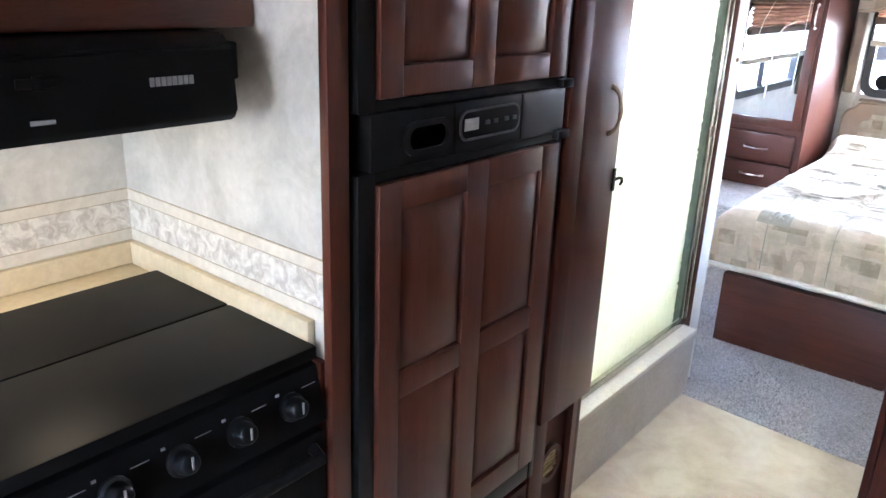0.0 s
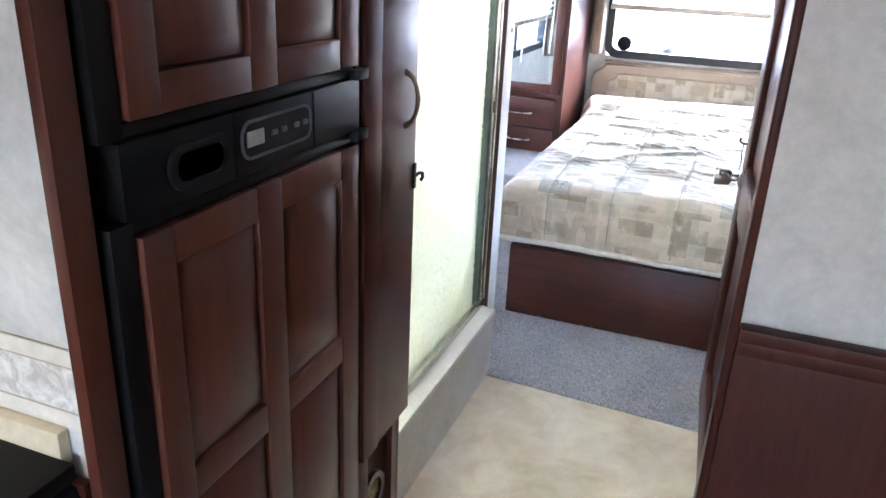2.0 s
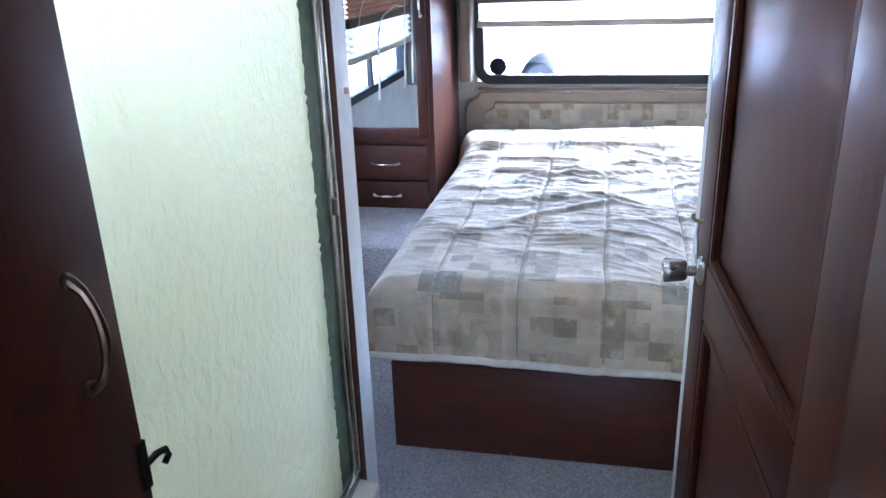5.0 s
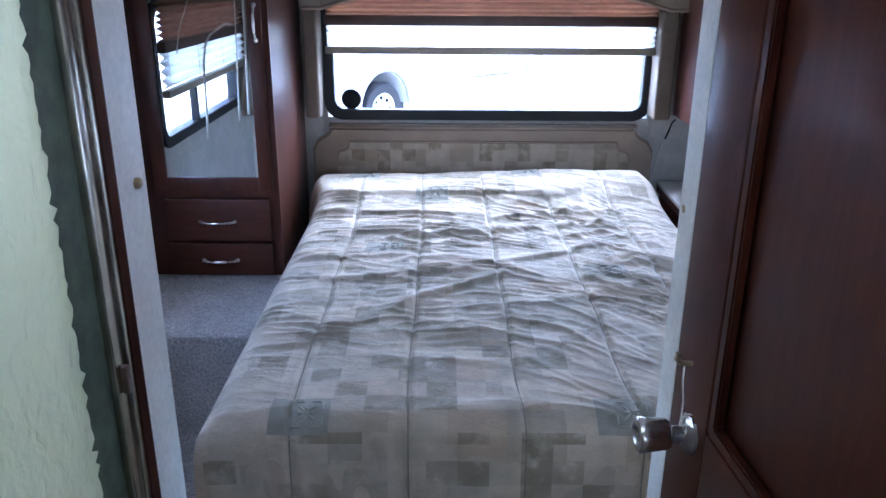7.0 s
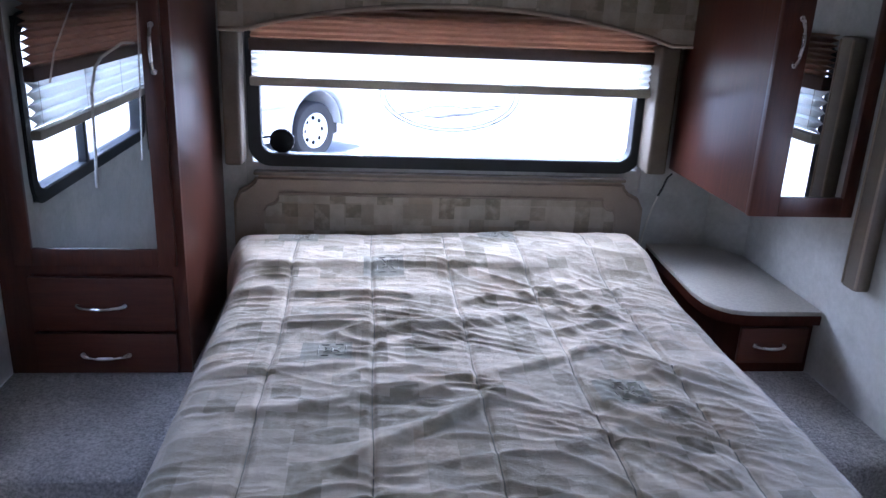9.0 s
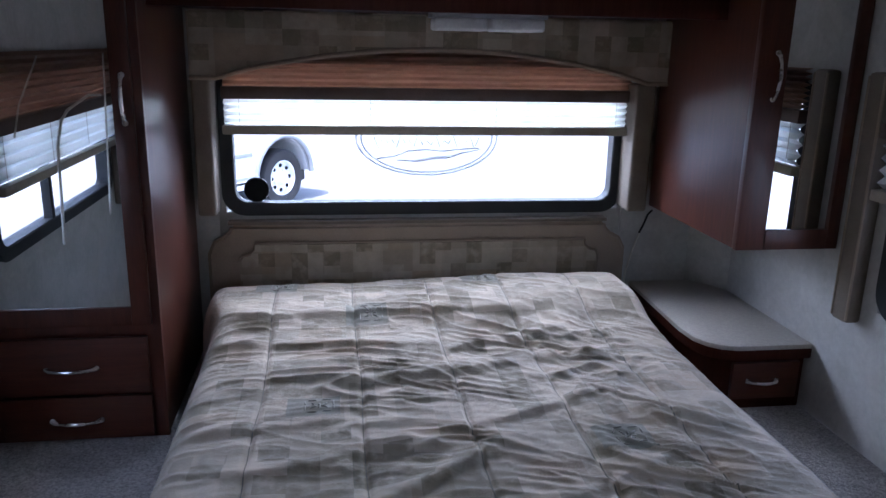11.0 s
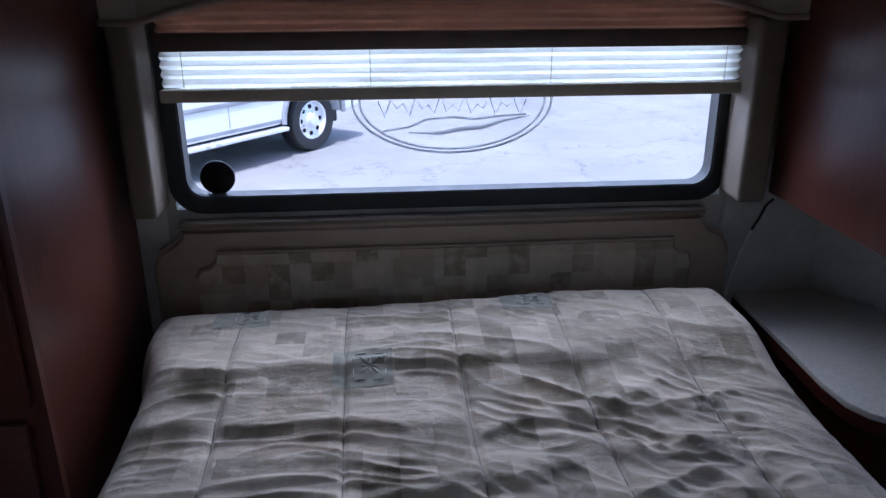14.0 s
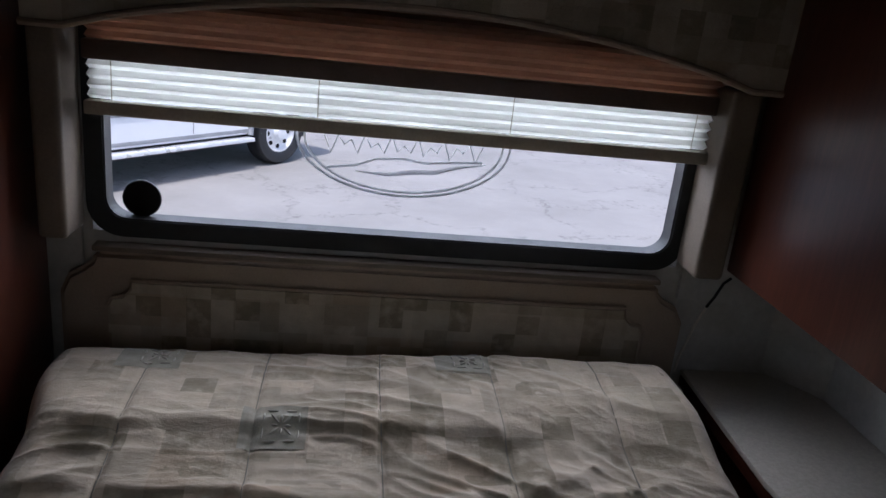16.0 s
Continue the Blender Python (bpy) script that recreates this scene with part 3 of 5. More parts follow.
pf = thing("picture_frame", (1.2, -1.225, 1.15), "dark cherry frame hung on the wallpapered wall", "picture frame")
bm = bmesh.new()
ring(bm, [(1.044, 1.150), (1.444, 1.150), (1.444, 1.50), (1.044, 1.50)], [(1.094, 1.20), (1.394, 1.20), (1.394, 1.45), (1.094, 1.45)], face_ny(-1.2205), 0.0, 0.022)
bmesh.ops.bevel(bm, geom=bm.edges[:], offset=0.004, segments=2, affect="EDGES")
part("frame", bm, WOOD_DARK, pf)
part("picture", fbox(bmesh.new(), face_ny(-1.2205), 1.094, 1.394, 1.20, 1.45, 0.0, 0.010), PAPER, pf, "pale plain picture sheet")
ORIGIN = Vector((0, 0, 0))
# washroom behind its door, closed
solid("wall_washroom", one(1.6, 1.64, -1.16, 0.19, 0, ZC), PAPER, "inner washroom wall in grey wallpaper", "wall", "structure")

# kitchen shell, with windows to the side of and behind the walker
solid("wall_kitchen_left", one(-0.58, -0.522, -5.0, -1.9, 0, ZC), PAPER_K, "kitchen wall in pale mottled wallpaper", "wall", "structure")
kx = XR
# out of view; dark wood keeps bounced light off refrigerator and range
solid("wall_kitchen_right", one(kx, kx + 0.06, -5.0, -1.22, 0, ZC), WOOD, "unseen kitchen side wall, made dark cherry to cut bounced light", "wall", "structure")
solid("wall_kitchen_end", boxes((-0.58, 0.05, -5.06, -5.0, 0, ZC), (1.45, kx + 0.06, -5.06, -5.0, 0, ZC), (0.05, 1.45, -5.06, -5.0, 0, 1.0), (0.05, 1.45, -5.06, -5.0, 1.7, ZC)),
      PAPER_K, "kitchen end wall in pale wallpaper with a window opening", "wall", "structure")
SK = (-0.66, -0.16, -0.80, -0.24)
HV = (0.22, 0.58, -0.58, -0.22)      # roof vent over the hall
solid("ceiling", boxes((XL - 0.06, XR + 0.06, -5.06, SK[2], ZC, ZC + 0.05), (XL - 0.06, XR + 0.06, HV[3], YR + 0.06, ZC, ZC + 0.05),
                       (XL - 0.06, SK[0], SK[2], HV[3], ZC, ZC + 0.05), (SK[0], SK[1], SK[3], HV[3], ZC, ZC + 0.05), (SK[1], HV[0], SK[2], HV[3], ZC, ZC + 0.05),
                       (HV[1], XR + 0.06, SK[2], HV[3], ZC, ZC + 0.05), (HV[0], HV[1], SK[2], HV[2], ZC, ZC + 0.05)),
      CEIL, "off-white vinyl ceiling with a skylight over the shower", "ceiling", "structure")

solid("skylight", one(SK[0] - 0.02, SK[1] + 0.02, SK[2] - 0.02, SK[3] + 0.02, ZC + 0.055, ZC + 0.065, 0.003), MILK, "milky skylight lid over the shower", "skylight", "structure")
solid("roof_vent", one(HV[0] - 0.03, HV[1] + 0.03, HV[2] - 0.03, HV[3] + 0.03, ZC + 0.08, ZC + 0.095, 0.004), DAY, "milky lid of the roof vent over the hall", "vent", "structure")

# shower stall
solid("wall_shower_side", one(XL - 0.06, XL, -1.0, 0.0, 0, ZC), SHOWER, "white moulded shower wall", "wall", "structure")
solid("wall_shower_lining", boxes((XL, -0.06, -0.006, 0.002, 0.1, ZC), (XL, -0.06, -0.985, -0.977, 0.1, ZC)), SHOWER, "white moulded shower lining", "wall", "structure")

sh = thing("shower_enclosure", (-0.03, -0.5, 0), "shower stall with a hammered glass door on a cream pan", "shower")
bm = bmesh.new()
sec = [(-0.74, 0.0), (0.030, 0.0), (0.032, 0.225), (0.040, 0.245), (0.040, 0.262), (0.028, 0.272), (-0.020, 0.276), (-0.06, 0.250), (-0.09, 0.10), (-0.74, 0.09)]
e0, e1 = [bm.verts.new((x, -0.99, z)) for x, z in sec], [bm.verts.new((x, -0.012, z)) for x, z in sec]
fs = [bm.faces.new(e0), bm.faces.new(e1[::-1])] + [bm.faces.new((e0[(i + 1) % 10], e0[i], e1[i], e1[(i + 1) % 10])) for i in range(10)]
bmesh.ops.recalc_face_normals(bm, faces=fs)
part("pan", bm, PAN, sh, "cream moulded shower pan", smooth=True)
part("sill", one(-0.022, 0.043, -0.985, -0.030, 0.262, 0.2825, 0.005), ACRYLIC, sh, "cream sill")
GX = -0.028
part("bottom_track", one(GX - 0.016, GX + 0.020, -0.985, -0.014, 0.2835, 0.312, 0.004), ALU, sh)
part("side_frame", one(GX - 0.014, GX + 0.016, -0.052, -0.022, 0.312, 1.84, 0.004), ALU, sh)
part("side_frame", one(GX - 0.010, GX + 0.020, -0.020, -0.003, 0.284, 1.86, 0.004), ALU, sh)
part("side_frame", one(GX - 0.014, GX + 0.016, -0.985, -0.955, 0.312, 1.84, 0.004), ALU, sh)
part("top_track", one(GX - 0.016, GX + 0.020, -0.985, -0.020, 1.84, 1.87, 0.004), ALU, sh)
gp = part("glass_pane", one(GX - 0.003, GX + 0.003, -0.955, -0.052, 0.312, 1.84), FROST, sh, "greenish hammered obscure glass")
gp.visible_shadow = False
# the frame's dark refraction in the glass, put on as a ragged coloured strip
sb = bmesh.new()
rag = [(-0.116 + 0.013 * noise.noise((0, 0, k * 0.9)) + 0.007 * noise.noise((3, 0, k * 2.3)), 0.316 + 1.52 * k / 150) for k in range(151)]
for x in (GX + 0.0045, GX + 0.0036):
    col = [sb.verts.new((x, y, z)) for y, z in rag], [sb.verts.new((x, -0.0525, z)) for y, z in rag]
    for k in range(150):
        sb.faces.new((col[0][k], col[0][k + 1], col[1][k + 1], col[1][k]))
part("refraction_band", sb, REFRACTION, sh, "ragged dark green strip painted as the frame's refraction in the pane")
part("latch", one(GX + 0.0165, GX + 0.026, -0.046, -0.034, 1.02, 1.06, 0.003), BRONZE, sh)

# ---- hall: refrigerator and its cabinet ----
ORIGIN = Vector((-0.022, 0.048, 0.006))
FX = 0.14
solid("wall_fridge_side", one(-0.50, 0.123, -2.0, -1.965, 0, ZC), PAPER_K, "kitchen end wall beside the refrigerator in mottled wallpaper", "wall", "structure")
cab = thing("refrigerator_cabinet", (-0.15, -1.6, 0), "cherry cabinet surround built round a refrigerator", "cabinet")
part("stile", one(0.124, FX + 0.004, -2.012, -1.968, 0, ZC, 0.004), WOOD, cab)
part("side_panel", one(-0.50, 0.12, -1.345, -1.325, 0, ZC), WOOD_DARK, cab)
part("stile", one(0.10, FX, -1.345, -1.288, 0, ZC, 0.003), WOOD_DARK, cab)
part("top_rail", one(0.10, FX, -1.964, -1.348, 1.86, ZC, 0.003), WOOD_H, cab)
part("plinth", one(0.08, FX - 0.004, -1.964, -1.348, 0.0, 0.30, 0.003), WOOD_DARK, cab)
leaf = panel_leaf(cab, "base_panel", face_px(FX - 0.004), -1.93, -1.38, 0.06, 0.285, 0.018, [-1.86, -1.45], [0.11, 0.24], WOOD_DARK)

fr = thing("refrigerator", (-0.15, -1.65, 0.30), "black two-door refrigerator with raised-panel cherry door inserts", "refrigerator")
part("body", one(-0.46, 0.075, -1.955, -1.350, 0.31, 1.85), BLACK, fr)
part("door_frame", boxes((0.076, FX + 0.012, -1.958, -1.920, 0.335, 1.215), (0.076, FX + 0.012, -1.372, -1.352, 0.335, 1.215), (0.076, FX + 0.010, -1.920, -1.372, 0.335, 0.392), (0.076, FX + 0.010, -1.920, -1.372, 1.197, 1.215), bev=0.003), BLACK, fr, "black door frame")
part("door_frame", boxes((0.076, FX + 0.012, -1.958, -1.920, 1.312, 1.83), (0.076, FX + 0.012, -1.372, -1.352, 1.312, 1.83), (0.076, FX + 0.010, -1.920, -1.372, 1.312, 1.330), (0.076, FX + 0.010, -1.920, -1.372, 1.79, 1.83), bev=0.003), BLACK, fr, "black door frame")
panel_leaf(fr, "lower_door", face_px(FX + 0.001), -1.918, -1.374, 0.394, 1.195, 0.020, [-1.864, -1.686, -1.622, -1.436], [0.452, 0.778, 0.832, 1.142], WOOD, 0.032, 0.45, 1.12)
panel_leaf(fr, "freezer_door", face_px(FX + 0.001), -1.918, -1.374, 1.332, 1.788, 0.020, [-1.864, -1.686, -1.622, -1.436], [1.382, 1.73], WOOD, 0.032, 0.45, 1.12)
cp = part("control_strip", one(0.076, FX + 0.016, -1.935, -1.360, 1.217, 1.310, 0.004), BLACK, fr, "black control strip")
f = face_px(FX + 0.016)
hb = bmesh.new()
ring(hb, rounded(-1.862, -1.740, 1.232, 1.290, 0.026), rounded(-1.850, -1.752, 1.242, 1.280, 0.019), f, 0.0005, 0.007)
part("handle_recess", hb, BLACK, cp)
# flat plate, its near-black colour painting the shade inside the grip
hb = bmesh.new()
hv = [hb.verts.new(f(u, v, 0.0006)) for u, v in rounded(-1.8495, -1.7525, 1.2425, 1.2795, 0.018)]
bmesh.ops.solidify(hb, geom=[hb.faces.new(hv)], thickness=0.0004)
part("grip_shade", hb, HOLLOW_SHADE, cp, "flat near-black oval painted as the shade in the finger grip")
hb = bmesh.new()
ring(hb, rounded(-1.715, -1.530, 1.238, 1.294, 0.022), rounded(-1.711, -1.534, 1.242, 1.290, 0.019), f, 0.0005, 0.004)
part("control_bezel", hb, BEZEL, cp, "thin dull silver rim")
part("display", fbox(bmesh.new(), f, -1.700, -1.660, 1.256, 1.278, 0.0005, 0.003, 0.001), LETTER, cp, "pale display window")
for u in (-1.640, -1.615, -1.580, -1.555):
    part("button", fbox(bmesh.new(), f, u, u + 0.014, 1.262, 1.270, 0.0005, 0.0035, 0.001), BEZEL, cp)
part("split_line", fbox(bmesh.new(), f, -1.521, -1.518, 1.219, 1.308, 0.0002, 0.0012), BLACK_GLOSS, cp)
part("split_line", fbox(bmesh.new(), f, -1.728, -1.725, 1.219, 1.308, 0.0002, 0.0012), BLACK_GLOSS, cp)
for z in (1.318, 1.212):
    part("hinge", fbox(bmesh.new(), f, -1.395, -1.352, z - 0.009, z + 0.009, -0.004, 0.014, 0.003), BLACK, fr)

nc = thing("narrow_cabinet", (-0.1, -1.16, 0), "narrow cherry pantry cabinet with a flat door and a bow handle", "cabinet")
part("side_panel", one(-0.50, 0.108, -1.070, -1.044, 0, ZC, 0.003), WOOD_DARK, nc)
part("face_frame", boxes((0.095, 0.112, -1.287, -1.268, 0, ZC), (0.095, 0.112, -1.268, -1.071, 0, 0.075), (0.095, 0.112, -1.096, -1.071, 0.075, 0.43), (0.095, 0.112, -1.268, -1.230, 0.075, 0.43), (0.095, 0.112, -1.268, -1.071, 0.43, 0.46), (0.095, 0.112, -1.268, -1.071, 1.86, ZC)), WOOD, nc)
part("back_board", one(0.080, 0.090, -1.268, -1.071, 0.075, 0.43), WOOD_DARK, nc)
part("filler_bar", one(0.1405, 0.158, -1.343, -1.272, 0.475, ZC - 0.004, 0.004), WOOD_DARK, nc, "dark upright filler bar")
dr = part("door", one(0.1125, 0.132, -1.262, -1.046, 0.44, 1.88, 0.003), WOOD, nc)
pull(dr, (0.132, -1.106, 1.175), (0.132, -1.106, 1.285), (1, 0, 0), BRONZE)
for z in (1.24, 0.62):
    part("hinge", one(0.1125, 0.123, -1.284, -1.2635, z - 0.03, z + 0.03, 0.002), BRASS, nc, "small brass hinge")
vb_ = bmesh.new()
ring(vb_, [(-1.178 + 0.058 * math.cos(k * math.pi / 14), 0.255 + 0.058 * math.sin(k * math.pi / 14)) for k in range(28)],
     [(-1.178 + 0.042 * math.cos(k * math.pi / 14), 0.255 + 0.042 * math.sin(k * math.pi / 14)) for k in range(28)], face_px(0.090), 0.0, 0.014)
vt = part("vent_ring", vb_, WOOD, nc, "round wooden vent ring")
part("vent_grille", boxes(*[(0.0905, 0.097, -1.216, -1.140, 0.220 + k * 0.0125, 0.226 + k * 0.0125) for k in range(6)]), BRASS, nc)
ct = thing("door_catch", (0.118, -1.015, 1.03), "small black hook catch on the cabinet edge", "catch")
part("plate", one(0.1325, 0.137, -1.060, -1.048, 1.022, 1.080, 0.001), BLACK, ct)
hk = tube(bmesh.new(), [(0.135, -1.050, 1.05), (0.138, -1.035, 1.053), (0.140, -1.022, 1.050), (0.140, -1.018, 1.040), (0.139, -1.026, 1.034)], 0.004, 8)
part("hook", hk, BLACK, ct)

# ---- washroom door ----
ORIGIN = Vector((0, 0, 0))

dw = thing("washroom_door", (0.80, -0.35, 0), "cherry washroom door with two framed panels and a nickel knob, shut", "door")
f = face_nx(0.826)
panel_leaf(dw, "leaf", f, -0.868, 0.180, 0.02, 1.855, 0.028, [-0.640, 0.040], [0.16, 0.775, 0.905, 1.70], WOOD_DOOR, 0.05, 0.13, 0.42)
for p, q in ((0.16, 0.775), (0.905, 1.70)):
    bm = bmesh.new()
    ring(bm, [(-0.6395, p + 0.0005), (0.0395, p + 0.0005), (0.0395, q - 0.0005), (-0.6395, q - 0.0005)], [(-0.618, p + 0.022), (0.018, p + 0.022), (0.018, q - 0.022), (-0.618, q - 0.022)], f, 0.010, 0.026)
    bmesh.ops.bevel(bm, geom=bm.edges[:], offset=0.003, segments=2, affect="EDGES")
    part("bead", bm, WOOD_DOOR, dw)
kb = part("rosette", lathe(bmesh.new(), (0.798, 0.092, 0.872), (-1, 0, 0), [(0, 0.033), (0.005, 0.033), (0.010, 0.024), (0.014, 0.015)], 24), STEEL, dw, "brushed nickel rosette")
part("knob", lathe(bmesh.new(), (0.785, 0.092, 0.872), (-1, 0, 0), [(0, 0.013), (0.018, 0.013), (0.022, 0.022), (0.027, 0.025), (0.058, 0.028), (0.068, 0.029), (0.073, 0.026), (0.074, 0.018), (0.070, 0.012)], 24), STEEL, kb, "brushed nickel knob")
hkb = tube(bmesh.new(), [(0.797, 0.112, 0.985), (0.780, 0.115, 0.985), (0.772, 0.117, 0.992), (0.774, 0.117, 1.002)], 0.005, 8)
part("hook", hkb, BRASS, dw, "small dark hook")
dw.matrix_basis = pose(0.838, -0.35, 0, 0, 0, 3.0)
part("cord", tube(bmesh.new(), [(0.785, 0.114, 0.982), (0.783, 0.108, 0.955), (0.786, 0.104, 0.925), (0.784, 0.100, 0.895)], 0.0022, 6), STEEL, dw)

for nm, c, ax in (("jamb_plug", (0.0, 0.06, 1.285), (1, 0, 0)), ("jamb_plug", (0.811, 0.238, 1.2), (-1, 0, 0))):
    bm = lathe(bmesh.new(), c, ax, [(0, 0.008), (0.005, 0.008), (0.008, 0.005)] if ax[0] > 0 else [(0, 0.007), (0.002, 0.007), (0.0025, 0.004)], 12)
    solid(nm, bm, BRASS, "small brass plug in the jamb post", "plug")

# ---- galley ----
ORIGIN = Vector((-0.022, 0.048, 0.006))
ct = thing("counter", (-0.3, -2.9, 0), "cream laminate counter behind and beside the range", "counter")
part("ledge", one(-0.50, -0.385, -2.535, -2.004, 0.885, 0.915, 0.003), LIT_CREAM, ct)
part("end_filler", one(-0.385, 0.123, -2.018, -2.0045, 0.0, 0.90, 0.002), WOOD_DARK, ct)
part("top", one(-0.50, 0.13, -3.6, -2.545, 0.885, 0.915, 0.004), ACRYLIC, ct)
part("base_cabinet", one(-0.48, 0.10, -3.6, -2.545, 0.0, 0.884), WOOD, ct)
part("backsplash_lip", boxes((-0.499, -0.482, -3.6, -2.002, 0.916, 0.965), (-0.481, 0.092, -2.018, -2.001, 0.916, 0.965), bev=0.003), LIT_CREAM, ct, "cream splash lip with the hood lamp's warm light in its colour")

rg = thing("range", (-0.13, -2.28, 0), "black gas range with a folding glass-black cooktop cover and four knobs", "stove")
part("body", one(-0.380, 0.100, -2.530, -2.020, 0.0, 0.895), BLACK, rg)
part("cooktop_cover", one(-0.383, -0.136, -2.535, -2.016, 0.905, 0.930, 0.006), BLACK_GLOSS, rg, "black folding cover, rear leaf")
part("cooktop_cover", one(-0.132, 0.113, -2.535, -2.016, 0.905, 0.930, 0.006), BLACK_GLOSS, rg, "black folding cover, front leaf")
bm = bmesh.new()
sec = [(0.098, 0.900), (0.112, 0.896), (0.138, 0.800), (0.098, 0.800)]
e0, e1 = [bm.verts.new((x, -2.530, z)) for x, z in sec], [bm.verts.new((x, -2.020, z)) for x, z in sec]
fs = [bm.faces.new(e0), bm.faces.new(e1[::-1])] + [bm.faces.new((e0[(i + 1) % 4], e0[i], e1[i], e1[(i + 1) % 4])) for i in range(4)]
bmesh.ops.recalc_face_normals(bm, faces=fs)
pn = part("control_panel", bm, BLACK_GLOSS, rg)
for y in (-2.085, -2.185, -2.285, -2.385, -2.475):
    kn = part("knob", lathe(bmesh.new(), (0.126, y, 0.848), (0.966, 0, 0.26), [(0, 0.024), (0.006, 0.024), (0.010, 0.019), (0.026, 0.016), (0.030, 0.012), (0.031, 0.003)], 18), BLACK, pn)
    part("knob_mark", one(0.156, 0.1585, y - 0.0015, y + 0.0015, 0.848, 0.868), LETTER, kn)
    part("dial_mark", one(0.1175, 0.1200, y + 0.028, y + 0.056, 0.868, 0.8695), LETTER, pn, "white dial mark")
    part("dial_mark", one(0.1195, 0.1220, y - 0.026, y - 0.020, 0.874, 0.878), LETTER, pn, "white dial mark")
part("oven_door", one(0.101, 0.135, -2.527, -2.023, 0.16, 0.782, 0.006), BLACK_GLOSS, rg)
part("oven_handle", tube(bmesh.new(), [(0.136, -2.49, 0.755), (0.170, -2.48, 0.758), (0.172, -2.27, 0.760), (0.170, -2.06, 0.758), (0.136, -2.05, 0.755)], 0.011, 10), BLACK, rg)

hd = thing("range_hood", (-0.2, -2.35, 1.3), "black under-cabinet range hood with a lens at its side", "range hood")
bm = bmesh.new()
sec = [(-0.495, 1.428), (0.000, 1.428), (0.022, 1.410), (0.030, 1.318), (0.020, 1.302), (-0.495, 1.290)]
e0, e1 = [bm.verts.new((x, -2.70, z)) for x, z in sec], [bm.verts.new((x, -2.085, z)) for x, z in sec]
fs = [bm.faces.new(e0), bm.faces.new(e1[::-1])] + [bm.faces.new((e0[(i + 1) % 6], e0[i], e1[i], e1[(i + 1) % 6])) for i in range(6)]
bmesh.ops.recalc_face_normals(bm, faces=fs)
bmesh.ops.bevel(bm, geom=bm.edges[:], offset=0.004, segments=2, affect="EDGES")
part("shell", bm, BLACK, hd)
part("side_flap", one(-0.10, 0.012, -2.084, -2.070, 1.36, 1.415, 0.004), BLACK_GLOSS, hd)
part("slide_switch", boxes((0.0275, 0.031, -2.395, -2.345, 1.372, 1.384), (0.0295, 0.034, -2.376, -2.364, 1.369, 1.387), bev=0.001), BLACK_GLOSS, hd)
part("slide_switch", boxes((0.0295, 0.0325, -2.385, -2.355, 1.328, 1.334), bev=0.001), CAR_GREY, hd)
part("badge", boxes(*[(0.0272, 0.0292, -2.224 + 0.0085 * k, -2.2175 + 0.0085 * k, 1.362, 1.374) for k in range(8)]), LETTER, hd, "small silver badge")
uc = thing("upper_cabinet", (-0.3, -2.6, 1.43), "cherry upper kitchen cabinet over the range hood", "cabinet")
part("carcass", one(-0.497, -0.06, -3.6, -2.003, 1.430, ZC - 0.002, 0.003), WOOD_H, uc)
part("face_frame", one(-0.059, -0.035, -3.6, -2.003, 1.431, 1.49, 0.004), WOOD_H, uc)
panel_leaf(uc, "door", face_px(-0.059), -2.53, -2.03, 1.495, 1.94, 0.022, [-2.46, -2.10], [1.56, 1.88], WOOD)

# border strips on the two splash walls
bd = thing("wall_border", (-0.4, -2.2, 0.98), "printed floral wallpaper border between thin cream lines", "border", kind="structure")
part("band", boxes((-0.4995, -0.4975, -3.6, -2.0025, 0.990, 1.052)), BAND, bd)
part("band", boxes((-0.4970, 0.1235, -2.0022, -2.0005, 0.990, 1.052)), BAND, bd)
for z0, z1, m_ in ((1.053, 1.076, BAND_EDGE), (0.966, 0.989, BAND_EDGE)):
    part("edge_strip", boxes((-0.4997, -0.4972, -3.6, -2.0028, z0, z1)), m_, bd)
    part("edge_strip", boxes((-0.4968, 0.1235, -2.0026, -2.0005, z0, z1)), m_, bd)
for z in (1.0765, 1.0525, 0.9895):
    part("line", boxes((-0.4999, -0.4968, -3.6, -2.0033, z - 0.0009, z + 0.0009)), LINE, bd)
    part("line", boxes((-0.4966, 0.1235, -2.0031, -2.0005, z - 0.0009, z + 0.0009)), LINE, bd)

# ---- bedroom windows ----
ORIGIN = Vector((0.012, 0, -0.014))

def window_unit(name, f, u0, u1, v0, v1, label, mullion=None):
    w = thing(name, f((u0 + u1) / 2, v0, 0), label, "window", kind="structure")
    bm = bmesh.new()
    ring(bm, rounded(u0 - 0.012, u1 + 0.012, v0 - 0.012, v1 + 0.012, 0.085), rounded(u0 + 0.036, u1 - 0.036, v0 + 0.036, v1 - 0.036, 0.050), f, -0.05, 0.010)
    bmesh.ops.bevel(bm, geom=[e for e in bm.edges if e.calc_face_angle(0) > 1.2], offset=0.004, segments=2, affect="EDGES")
    part("window_frame", bm, RUBBER, w, "black rounded window frame")
    p = part("pane", fbox(bmesh.new(), f, u0 + 0.02, u1 - 0.02, v0 + 0.02, v1 - 0.02, -0.034, -0.030), GLASS, w)
    p.visible_shadow = False
    if mullion:
        part("mullion", fbox(bmesh.new(), f, mullion - 0.016, mullion + 0.016, v0 + 0.03, v1 - 0.03, -0.028, 0.004, 0.003), RUBBER, w)
    return w


